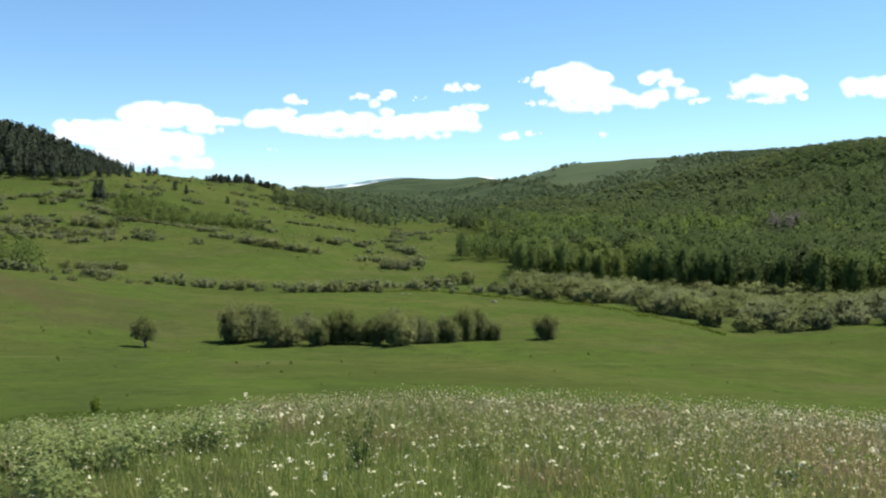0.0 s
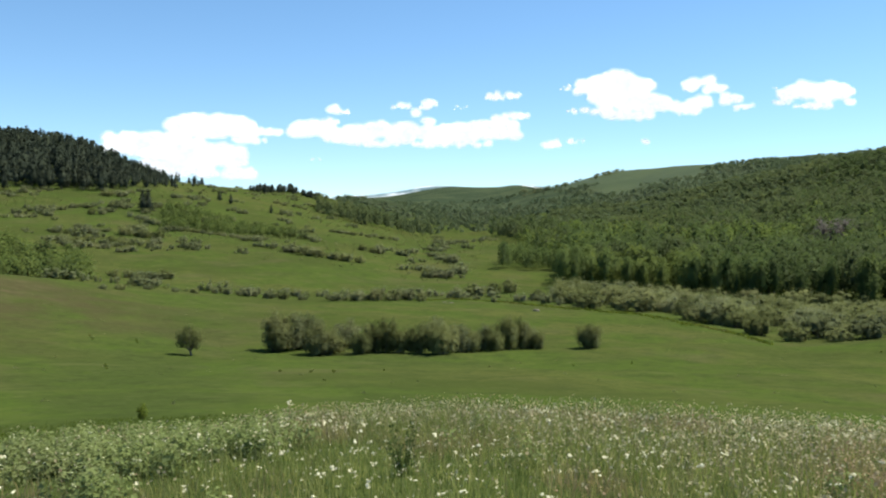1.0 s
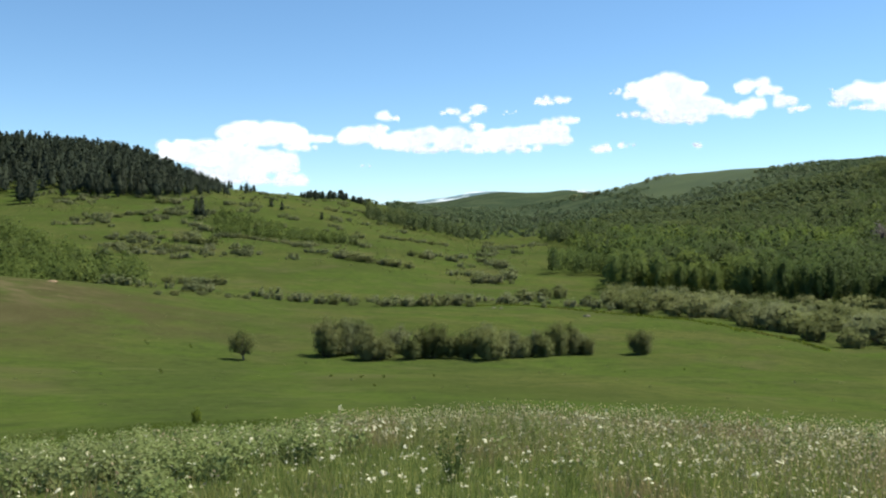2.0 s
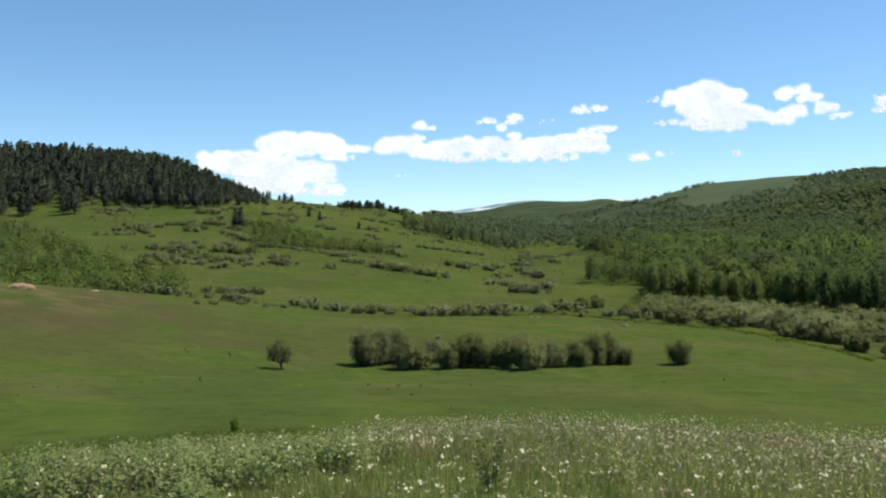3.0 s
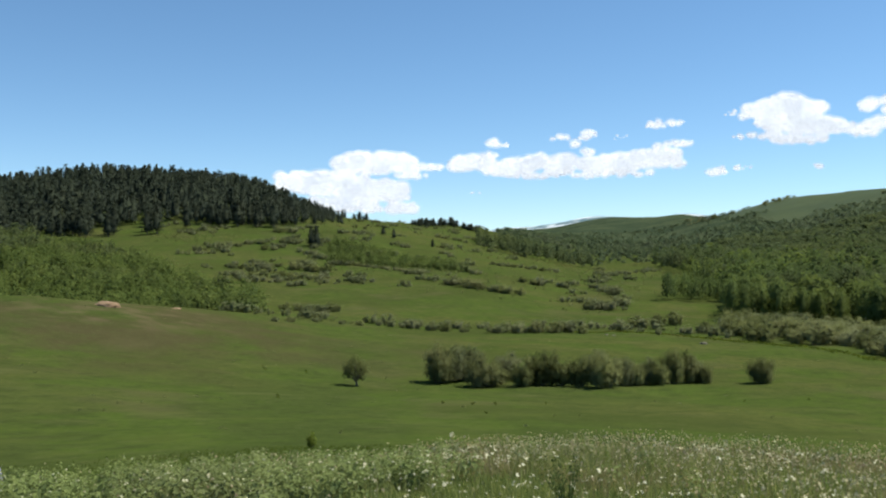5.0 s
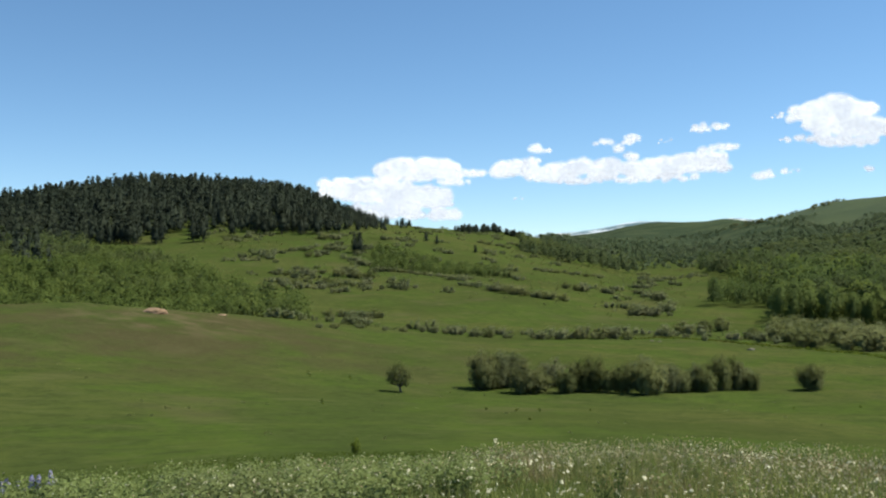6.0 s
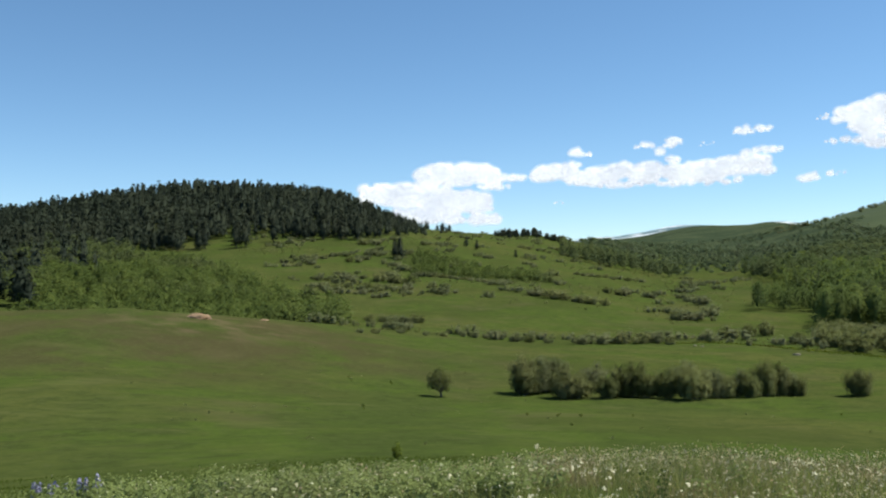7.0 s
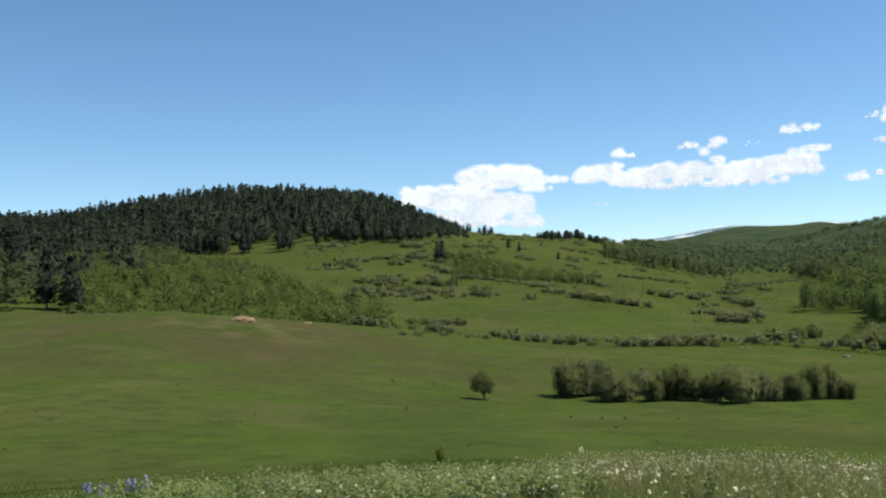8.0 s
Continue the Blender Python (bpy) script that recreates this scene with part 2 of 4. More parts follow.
def rough(x, y, size):
    """Smooth noise from -1 to 1 with lumps of that size."""
    u, v = np.asarray(x) / size + 311.3, np.asarray(y) / size + 173.7
    i, j = np.floor(u).astype(int), np.floor(v).astype(int)
    f, g = u - i, v - j
    f, g = f * f * (3 - 2 * f), g * g * (3 - 2 * g)
    at = lambda a, c: LATTICE[a % 256, c % 256]
    return (at(i, j) * (1 - f) + at(i + 1, j) * f) * (1 - g) + (at(i, j + 1) * (1 - f) + at(i + 1, j + 1) * f) * g


def ground(x, y):
    """Height of the land at arrays of places."""
    x, y = np.atleast_1d(np.asarray(x, float)), np.atleast_1d(np.asarray(y, float))
    r, bearing = np.hypot(x, y), np.degrees(np.arctan2(x, y))
    zero = np.zeros_like(r)
    rs = [zero, zero + 6.0] + [along(l, 1, bearing) for l in LINES]
    zs = [zero, zero - 0.13] + [along(l, 2, bearing) for l in LINES]
    rs.append(zero + 4700)
    zs.append(zs[-1] - 30)
    rs, zs = np.stack(rs, -1), np.stack(zs, -1)
    m = slopes(rs, zs)
    k = np.clip((rs <= r[:, None]).sum(-1) - 1, 0, rs.shape[-1] - 2)
    n = np.arange(len(r))
    z = hermite(rs[n, k], rs[n, k + 1], zs[n, k], zs[n, k + 1], m[n, k], m[n, k + 1], r)
    lump = np.clip((r - 3) / 60, 0, 1) * np.clip(1.6 - r / 700, 0.25, 1)
    z = z + lump * (0.22 * rough(x, y, 9) + 0.10 * rough(x, y, 3.1) + 0.3 * rough(x, y, 31))
    z = z + 0.03 * rough(x, y, 1.1) * np.clip(1.5 - r / 60, 0, 1)
    hills = np.clip((r - 260) / 200, 0, 1)
    return z + hills * (1.3 * rough(x, y, 60) + 0.6 * rough(x, y, 24)) + np.clip((r - 900) / 900, 0, 1) * 4 * rough(x, y, 190)


def place(bearing, r):
    a = np.radians(bearing)
    return np.sin(a) * r, np.cos(a) * r


def mesh_of(name, verts, faces, mat, soft=None):
    """A mesh from arrays, its faces all of one size; soft gives the normals of a crown that shades as one rounded mass."""
    verts, faces = np.asarray(verts, np.float32), np.asarray(faces, np.int32)
    me = bpy.data.meshes.new(name)
    size = faces.shape[1]
    me.vertices.add(len(verts))
    me.vertices.foreach_set("co", verts.ravel())
    me.loops.add(faces.size)
    me.loops.foreach_set("vertex_index", faces.ravel())
    me.polygons.add(len(faces))
    me.polygons.foreach_set("loop_start", np.arange(len(faces), dtype=np.int32) * size)
    me.update(calc_edges=True)
    for one in (mat if isinstance(mat, (list, tuple)) else [mat]):
        me.materials.append(one)
    if soft is not None:
        me.polygons.foreach_set("use_smooth", np.ones(len(faces), bool))
        me.normals_split_custom_set_from_vertices(soft.astype(np.float32))
    return me


def build_land():
    bearings = np.concatenate([np.arange(-180, -52, 4.0), np.arange(-52, 34, 0.27), np.arange(34, 180, 4.0)])
    radii = np.concatenate([np.linspace(0.5, 5, 8)[:-1], np.geomspace(5, 4700, 290)])
    bb, rr = np.meshgrid(bearings, radii)
    x, y = place(bb.ravel(), rr.ravel())
    z = ground(x, y)
    verts = np.concatenate([np.stack([x, y, z], -1), [[0, 0, 0]]])
    n, m = len(bearings), len(radii)
    i, j = np.meshgrid(np.arange(n), np.arange(m - 1))
    a, c = (j * n + i).ravel(), (j * n + (i + 1) % n).ravel()
    faces = np.stack([a, a + n, c + n, c], -1)
    hub = len(verts) - 1
    ring = np.arange(n)
    faces = np.concatenate([faces, np.stack([ring, (ring + 1) % n, np.full(n, hub), np.full(n, hub)], -1)])
    me = bpy.data.meshes.new("ground")
    me.from_pydata(verts.tolist(), [], [[v for k, v in enumerate(f) if k == 0 or v != f[k - 1]] for f in faces.tolist()])
    me.materials.append(GRASS)
    me.materials.append(MOUNTAIN)
    me.materials.append(FAR_HILL)
    me.materials.append(FAR_GRASS)
    me.polygons.foreach_set("use_smooth", np.ones(len(me.polygons), bool))
    index = np.zeros(len(me.polygons), np.int32)
    ring_r, ring_b = rr[:-1].ravel(), bb[:-1].ravel()
    wooded = (ring_r > 1000) & ~((ring_b > 3.5 + np.clip(1500 - ring_r, 0, 900) / 130) & (ring_r < 2000))
    index[:len(a)][ring_r > 1000] = 3
    index[:len(a)][wooded] = 2
    index[:len(a)][(rr[:-1].ravel() > 3500)] = 1
    me.polygons.foreach_set("material_index", index)
    me.update()
    return tagged(new("ground", me), "green valley pasture rising to hills and snowy mountains", "ground", kind="structure")


build_land()

# ---------------------------------------------------------------- plants
def part(name, me, parent, label=""):
    ob = new(name, me)
    ob.parent = parent
    if label:
        ob["label"] = label
    return ob


def leaf_cards(rng, centre, normal, size):
    """A bent four-cornered clump of leaves at every centre, facing more or less along its normal."""
    n = len(centre)
    normal = normal + rng.normal(0, 0.32, (n, 3)) + (0, 0, 0.25)
    normal /= np.linalg.norm(normal, axis=1, keepdims=True) + 1e-9
    side = np.cross(normal, rng.normal(0, 1, (n, 3)))
    side /= np.linalg.norm(side, axis=1, keepdims=True) + 1e-9
    up = np.cross(normal, side)
    s = (np.asarray(size) * rng.uniform(0.6, 1.35, n))[:, None]
    w = s * rng.uniform(0.45, 0.8, n)[:, None]
    lift = normal * s * 0.18
    verts = np.stack([centre - up * s * 0.5, centre + side * w * 0.5 + lift, centre + up * s * 0.5, centre - side * w * 0.5 + lift], 1)
    k = (np.arange(n) * 4)[:, None]
    return verts.reshape(-1, 3), np.concatenate([k + [0, 1, 2], k + [0, 2, 3]])


def shell(rng, lobes, count, inside=0.72, hollow=0.62):
    """Points with outward normals, spread over the skins of a crown's lobes (x, y, z, rx, ry, rz)."""
    lobes = np.asarray(lobes, float)
    area = (lobes[:, 3] * lobes[:, 5])
    pick = rng.choice(len(lobes), count * 2, p=area / area.sum())
    d = rng.normal(0, 1, (count * 2, 3))
    d /= np.linalg.norm(d, axis=1, keepdims=True)
    d[:, 2] = np.where(d[:, 2] < -0.5, -d[:, 2], d[:, 2])
    reach = rng.uniform(inside, 1.06, (count * 2, 1))
    p = lobes[pick, :3] + d * lobes[pick, 3:] * reach
    inner = ((((p[:, None] - lobes[None, :, :3]) / (lobes[None, :, 3:] * hollow)) ** 2).sum(-1) < 1).any(1)
    keep = np.flatnonzero(~inner & (p[:, 2] > 0.0))[:count]
    nrm = d[keep] / lobes[pick[keep], 3:]
    return p[keep], nrm / np.linalg.norm(nrm, axis=1, keepdims=True)


BALLS = {}
for level in (1, 2):
    bm = bmesh.new()
    bmesh.ops.create_icosphere(bm, subdivisions=level, radius=1)
    BALLS[level] = (np.array([v.co[:] for v in bm.verts]), np.array([[v.index for v in f.verts] for f in bm.faces]))
    bm.free()


def inner_mass(rng, lobes, scale, level=1):
    """The dense inside of a crown: one uneven lump within every lobe."""
    v, f = BALLS[level]
    pieces = []
    for lobe in np.asarray(lobes, float):
        jag = 1 + rng.uniform(-0.16, 0.16, (len(v), 1))
        w = lobe[:3] + v * lobe[3:] * scale * jag
        w[:, 2] = np.maximum(w[:, 2], -0.02)
        pieces.append((w, f))
    return merge(pieces)


def tube(path, radii, sides=6):
    """Vertices and four-sided faces of a tapered limb along a path."""
    path = np.asarray(path, float)
    ring = np.arange(sides) * 2 * np.pi / sides
    verts = []
    for k, p in enumerate(path):
        d = path[min(k + 1, len(path) - 1)] - path[max(k - 1, 0)]
        d = d / (np.linalg.norm(d) + 1e-9)
        u = np.cross(d, (0.3, 0.9, 0.2))
        u /= np.linalg.norm(u) + 1e-9
        v = np.cross(d, u)
        verts += [p + radii[k] * (np.cos(a) * u + np.sin(a) * v) for a in ring]
    faces = [(k * sides + i, k * sides + (i + 1) % sides, (k + 1) * sides + (i + 1) % sides, (k + 1) * sides + i)
             for k in range(len(path) - 1) for i in range(sides)]
    return np.array(verts), np.array(faces)


def merge(pieces):
    verts, faces, at = [], [], 0
    for v, f in pieces:
        verts.append(v), faces.append(np.asarray(f) + at)
        at += len(v)
    return np.concatenate(verts), np.concatenate(faces)


def crown_normals(verts, centre, seed=0, stray=0.12):
    """Directions out of a crown's middle, a little astray, each leaf clump its own way."""
    q = np.random.RandomState(seed)
    d = np.asarray(verts) - centre
    d = d / (np.linalg.norm(d, axis=1, keepdims=True) + 1e-6)
    d = d + np.repeat(q.normal(0, stray, (len(d) // 4 + 1, 3)), 4, 0)[:len(d)] + (0, 0, 0.8)
    return d / (np.linalg.norm(d, axis=1, keepdims=True) + 1e-6)


def unit(leaves, limbs=None):
    """A plant scaled to be one across and one high."""
    v = leaves[0]
    k = 1 / np.array([*(2 * np.percentile(np.hypot(v[:, 0], v[:, 1]), 97),) * 2, np.percentile(v[:, 2], 99)])
    return (v * k, leaves[1]), (None if limbs is None else (limbs[0] * k, limbs[1]))


def bush_shape(seed, count, leaf, stems=7, core=1, inner=0.5, shoots=True):
    """Foliage and branches of a bush: stems that fan out from the ground, each with slim upright lobes, open between the feet."""
    rng = np.random.RandomState(seed)
    lobes, limbs = [], []
    turn = rng.uniform(0, 6.28)
    for k in range(stems):
        a, out = turn + k * 2.4, 0.40 * math.sqrt((k + 0.4) / stems)
        top = (0.84 - 1.9 * out * out) * rng.uniform(0.56, 1.14)
        tip = np.array([math.cos(a) * out, math.sin(a) * out, top])
        s = rng.uniform(0.42, 0.62) / math.sqrt(stems)
        lobes.append((*tip, s, s, s * rng.uniform(0.9, 1.35)))
        lobes.append((tip[0] * 0.86, tip[1] * 0.86, top * rng.uniform(0.48, 0.62), s * 1.1, s * 1.1, s * 1.6))
        if k % 3 != 2:
            lobes.append((tip[0] * 0.8, tip[1] * 0.8, 0.15, s, s, 0.2))
        foot = np.array([tip[0] * 0.3, tip[1] * 0.3, -0.05])
        limbs.append(tube([foot, foot * 0.5 + tip * 0.5 + (0, 0, -0.05), tip], (0.014, 0.009, 0.004), 5))
    p, nrm = shell(rng, lobes, count, 0.66 if inner else 0.35, 0.62 if inner else 0.25)
    spray = rng.normal(0, 0.018, p.shape) + nrm * (rng.rand(len(p), 1) ** 4) * 0.07
    pieces = [leaf_cards(rng, p + spray, nrm, leaf)] + ([inner_mass(rng, lobes, inner, core)] if inner else [])
    if shoots:
        # feathery shoots that stand out of the dome
        n = max(10, count // 36)
        foot_p, foot_n = shell(rng, lobes, n * 2, 0.85)
        order = np.argsort(-foot_p[:, 2] - 0.5 * rng.rand(len(foot_p)))[:n]
        way = foot_n[order] * 0.6 + (0, 0, 0.9) + rng.normal(0, 0.25, (n, 3))
        way /= np.linalg.norm(way, axis=1, keepdims=True)
        along_shoot = np.tile(np.linspace(0.1, 1, 8), n)[:, None]
        reach = np.repeat(rng.uniform(0.04, 0.16, n), 8)[:, None]
        tips = np.repeat(foot_p[order], 8, 0) + np.repeat(way, 8, 0) * along_shoot * reach + rng.normal(0, 0.009, (n * 8, 3))
        pieces.insert(1, leaf_cards(rng, tips, rng.normal(0, 0.7, tips.shape), leaf * 0.75))
    return unit(merge(pieces), merge(limbs))


def bush(name, seed, count, leaf, mat, stems=7, core=1, shoots=True):
    leaves, limbs = bush_shape(seed, count, leaf, stems, core, 0.5, shoots)
    root = new(name)
    part("foliage", mesh_of("foliage", *leaves, mat, crown_normals(leaves[0], (0, 0, 0.25), seed)), root)
    part("branchwork", mesh_of("branchwork", *limbs, BARK), root)
    return root


def pine_crown(rng, count, leaf):
    """A pine's crown one high: uneven tiers of boughs round a dense middle, some tops pointed, some rounded."""
    blunt = rng.uniform(0.55, 0.95)
    z = 0.12 + 0.88 * rng.rand(count) ** 1.1
    body = np.clip((z - 0.08) / 0.12, 0, 1) ** 0.7 * (1.02 - z) ** blunt
    reach = 0.27 * body * rng.uniform(0.45, 1.15, count) + 0.008
    reach *= 0.88 + 0.24 * np.sin(z * 34 + rng.uniform(0, 6))
    a = rng.uniform(0, 2 * np.pi, count)
    p = np.stack([np.cos(a) * reach, np.sin(a) * reach, z - 0.25 * reach], -1)
    nrm = np.stack([np.cos(a), np.sin(a), np.full(count, 0.5)], -1)
    body_v, body_f = tube([(0, 0, 0.14), (0, 0, 0.24), (0, 0, 0.4), (0, 0, 0.7), (0, 0, 0.97)], (0.03, 0.1, 0.085, 0.045, 0.006), 6)
    body_v = body_v * (1 + rng.uniform(-0.18, 0.18, (len(body_v), 1)) * (1, 1, 0.3))
    return merge([leaf_cards(rng, p, nrm, leaf), (body_v, np.concatenate([body_f[:, :3], body_f[:, [0, 2, 3]]]))])


def aspen_crown(rng, count, leaf, lumps=6, inner=0.7):
    """A slim, round-topped aspen crown, one across and one high: lobes stacked up the trunk."""
    lobes = []
    for k in range(lumps):
        f = (k + 0.5) / lumps
        girth = math.sin(math.pi * (0.22 + 0.70 * f)) ** 0.8
        a, o = rng.uniform(0, 6.28), 0.11 * girth * rng.uniform(0.2, 1)
        s = 0.16 * girth * rng.uniform(0.8, 1.2) + 0.02
        lobes.append((math.cos(a) * o, math.sin(a) * o, 0.16 + 0.70 * f, s, s, max(s, 0.55 / lumps) * rng.uniform(1.1, 1.5)))
    p, nrm = shell(rng, lobes, count, 0.66 if inner else 0.35, 0.62 if inner else 0.25)
    p = p + rng.normal(0, 0.016, p.shape) + nrm * (rng.rand(len(p), 1) ** 4) * 0.05
    return unit(merge([leaf_cards(rng, p, nrm, leaf)] + ([inner_mass(rng, lobes, inner)] if inner else [])))[0]


def trunk_of(rng, height=0.8, radius=0.018):
    lean = rng.normal(0, 0.02, 2)
    return tube([(0, 0, -0.05), (lean[0], lean[1], height * 0.5), (lean[0] * 1.5, lean[1] * 1.5, height)],
                (radius, radius * 0.7, radius * 0.2), 5)


def tree(name, seed, kind, count, leaf, mat):
    rng = np.random.RandomState(seed)
    root = new(name)
    crown = pine_crown(rng, count, leaf) if kind == "pine" else aspen_crown(rng, count, leaf, 8, 0.45)
    part("crown", mesh_of("crown", *crown, mat, crown_normals(crown[0], (0, 0, 0.4), seed)), root)
    part("trunk", mesh_of("trunk", *trunk_of(rng, 0.95 if kind == "pine" else 0.75), BARK), root)
    return root


def stand(name, spots, heights, widths, shapes, mat, label, category, middle=0.3, stray=0.12):
    """A wood or thicket that nobody could count: shapes set out over the land as one mesh."""
    rng = np.random.RandomState(len(spots))
    pieces_v, pieces_f, pieces_n, tones, at = [], [], [], [], 0
    z = ground(spots[:, 0], spots[:, 1])
    kind = rng.randint(0, len(shapes), len(spots))
    for k, (v, f) in enumerate(shapes):
        n = np.flatnonzero(kind == k)
        a = rng.uniform(0, 2 * np.pi, len(n))
        c, s = np.cos(a)[:, None], np.sin(a)[:, None]
        x, y = v[:, 0] * c - v[:, 1] * s, v[:, 0] * s + v[:, 1] * c
        w, h = widths[n][:, None], heights[n][:, None]
        out = np.stack([spots[n, 0][:, None] + x * w, spots[n, 1][:, None] + y * w, z[n][:, None] + v[:, 2] * h], -1)
        soft = crown_normals(v, (0, 0, middle), k, stray)
        turned = np.stack([soft[:, 0] * c - soft[:, 1] * s, soft[:, 0] * s + soft[:, 1] * c, np.broadcast_to(soft[:, 2], x.shape)], -1)
        tones.append(np.repeat(rng.rand(len(n)), len(v)))
        pieces_v.append(out.reshape(-1, 3)), pieces_n.append(turned.reshape(-1, 3))
        pieces_f.append((f[None] + (np.arange(len(n)) * len(v))[:, None, None]).reshape(-1, f.shape[1]) + at)
        at += out.shape[0] * out.shape[1]
    me = mesh_of(name, np.concatenate(pieces_v), np.concatenate(pieces_f), mat, np.concatenate(pieces_n))
    me.attributes.new("tone", "FLOAT", "POINT").data.foreach_set("value", np.concatenate(tones).astype(np.float32))
    return tagged(new(name, me), label, category, kind="stuff")


def scatter(rng, b0, b1, r0, r1, spacing, keep=None):
    """Uneven spots in a stretch of the plan; keep(bearing, distance, x, y) says how likely each stays."""
    corners = [place(q, d) for q in np.linspace(b0, b1, 9) for d in (r0, r1)]
    lo, hi = np.min(corners, 0), np.max(corners, 0)
    x, y = (v.ravel() for v in np.meshgrid(np.arange(lo[0], hi[0], spacing), np.arange(lo[1], hi[1], spacing)))
    x, y = x + rng.uniform(-0.48, 0.48, len(x)) * spacing, y + rng.uniform(-0.48, 0.48, len(x)) * spacing
    b, r = np.degrees(np.arctan2(x, y)), np.hypot(x, y)
    inside = (b > b0) & (b < b1) & (r > r0) & (r < r1)
    x, y, b, r = x[inside], y[inside], b[inside], r[inside]
    n = len(x)
    if keep is not None:
        stay = rng.rand(n) < keep(b, r, x, y)
        x, y = x[stay], y[stay]
    return np.stack([x, y], -1)


def put(proto, x, y, w, h, turn=0.0, sink=0.0, lean=0.0):
    z = float(ground(x, y)[0]) - sink
    return copy_thing(proto, pose(x, y, z, lean, 0, turn) @ Matrix.Diagonal((w, w, h, 1)))


def between(v, lo, hi, soft):
    return np.clip((v - lo) / soft + 0.5, 0, 1) * np.clip((hi - v) / soft + 0.5, 0, 1)

# ---------------------------------------------------------------- woods on the hills
rng = np.random.RandomState(11)
ASPEN_FINE = [aspen_crown(np.random.RandomState(20 + k), 150, 0.07, 6, 0.3) for k in range(8)]
ASPEN_MID = [aspen_crown(np.random.RandomState(40 + k), 58, 0.105, 4, 0.34) for k in range(8)]
ASPEN_FAR = [aspen_crown(np.random.RandomState(60 + k), 24, 0.19, 2, 0.4) for k in range(6)]
ASPEN_YOUNG = [bush_shape(30 + k, 96, 0.1, 4, 1, 0.3, False)[0] for k in range(5)] + ASPEN_MID[:4]
PINE_MID = [pine_crown(np.random.RandomState(80 + k), 70, 0.115) for k in range(8)]
SHRUB_MID = [bush_shape(100 + k, 56, 0.12, 3, 1, 0.42, False)[0] for k in range(6)]


def wood(name, spots, lo, hi, slim, shapes, mat, label, category="trees"):
    h = np.random.RandomState(len(spots)).uniform(lo, hi, len(spots))
    h = h * (1 + 0.18 * rough(spots[:, 0], spots[:, 1], 30))
    return stand(name, spots, h, h * slim, shapes, mat, label, category)


# right-hand hillside: the edge of the wood lies behind the willow belt
edge = lambda b: along(BANK, 1, b)
near = scatter(rng, 4.6, 28, 225, 335, 4.0, lambda b, r, x, y: (r > edge(b) + 7 * rough(x, y, 14)) * 0.9)
outermost = np.argsort(np.hypot(near[:, 0], near[:, 1]) - edge(np.degrees(np.arctan2(near[:, 0], near[:, 1]))))
SINGLE_ASPEN = [tree("aspen_tree", 270 + k, "aspen", 520, 0.045, ASPEN) for k in range(5)]
dice = random.Random(9)
for x, y in near[outermost[:70]]:
    h = dice.uniform(7.5, 12.5)
    tagged(put(dice.choice(SINGLE_ASPEN), x, y, h * dice.uniform(0.42, 0.6), h, dice.uniform(0, 360), 0.1),
           "green aspen tree at the edge of the hillside wood", "tree", "aspens at the wood's edge")
near = near[outermost[70:]]
bearing = np.degrees(np.arctan2(near[:, 0], near[:, 1]))
# deep green clumps at random; rightwards the bearing adds shade as leaf colour
deep = rough(near[:, 0], near[:, 1], 24) + 0.6 * np.clip((bearing - 10) / 6, -1, 1) > 0.25
wood("aspen_wood", near[~deep], 7.8, 12.2, 0.62, ASPEN_FINE, ASPEN, "dense green aspen wood at the foot of the hillside")
wood("aspen_wood", near[deep], 8.5, 13.2, 0.58, ASPEN_FINE, DEEP_SHADED_ASPEN, "deep green and shade-darkened aspens at the foot of the hillside")
clump = scatter(rng, 1.0, 5.2, 330, 372, 4.0, lambda b, r, x, y: 0.9 + 0 * b)
wood("aspen_grove", clump, 6.0, 9.0, 0.52, ASPEN_FINE, ASPEN, "green aspen grove at the edge of the meadow")
mid = scatter(rng, -0.5, 28, 335, 620, 5.1, lambda b, r, x, y: np.clip((b - 4.2 + (r - 335) * 0.016) / 1.2, 0, 1) * 0.95)
clone = rough(mid[:, 0], mid[:, 1], 42) + 0.5 * rough(mid[:, 0], mid[:, 1], 17) + rng.normal(0, 0.12, len(mid))
lower = np.hypot(mid[:, 0], mid[:, 1]) + 60 * rough(mid[:, 0], mid[:, 1], 45) + 25 * rng.normal(0, 1, len(mid)) < 450
turn = np.degrees(np.arctan2(mid[:, 0], mid[:, 1]))
# the bearing term darkens the right of the hill by leaf colour, as shade
deep, yellow = clone < -0.3 + 0.9 * np.clip((turn - 16) / 6, 0, 1), (clone > 0.3) & (np.hypot(mid[:, 0], mid[:, 1]) < 520) & (turn < 20)
wood("aspen_wood", mid[lower & ~deep & ~yellow], 8.0, 13.0, 0.55, ASPEN_MID, ASPEN, "green aspen wood on the lower hillside")
wood("aspen_wood", mid[yellow], 7.5, 12.0, 0.6, ASPEN_MID, YELLOW_ASPEN, "yellow-green aspens among the hillside wood")
wood("aspen_wood", mid[deep], 8.5, 14.0, 0.52, ASPEN_MID, DEEP_SHADED_ASPEN, "deep green and shade-darkened aspens among the hillside wood")
wood("aspen_wood", mid[~lower & ~deep & ~yellow], 7.0, 11.0, 0.7, ASPEN_MID, HAZED_HILL_ASPEN, "green aspen wood on the hillside")
far = scatter(rng, 4.0, 28, 620, 920, 7.0, lambda b, r, x, y: 0.9 + 0 * b)
# the right end gets the dark leaf colour in place of shade
deep = np.degrees(np.arctan2(far[:, 0], far[:, 1])) + 5 * rough(far[:, 0], far[:, 1], 60) > 19.5
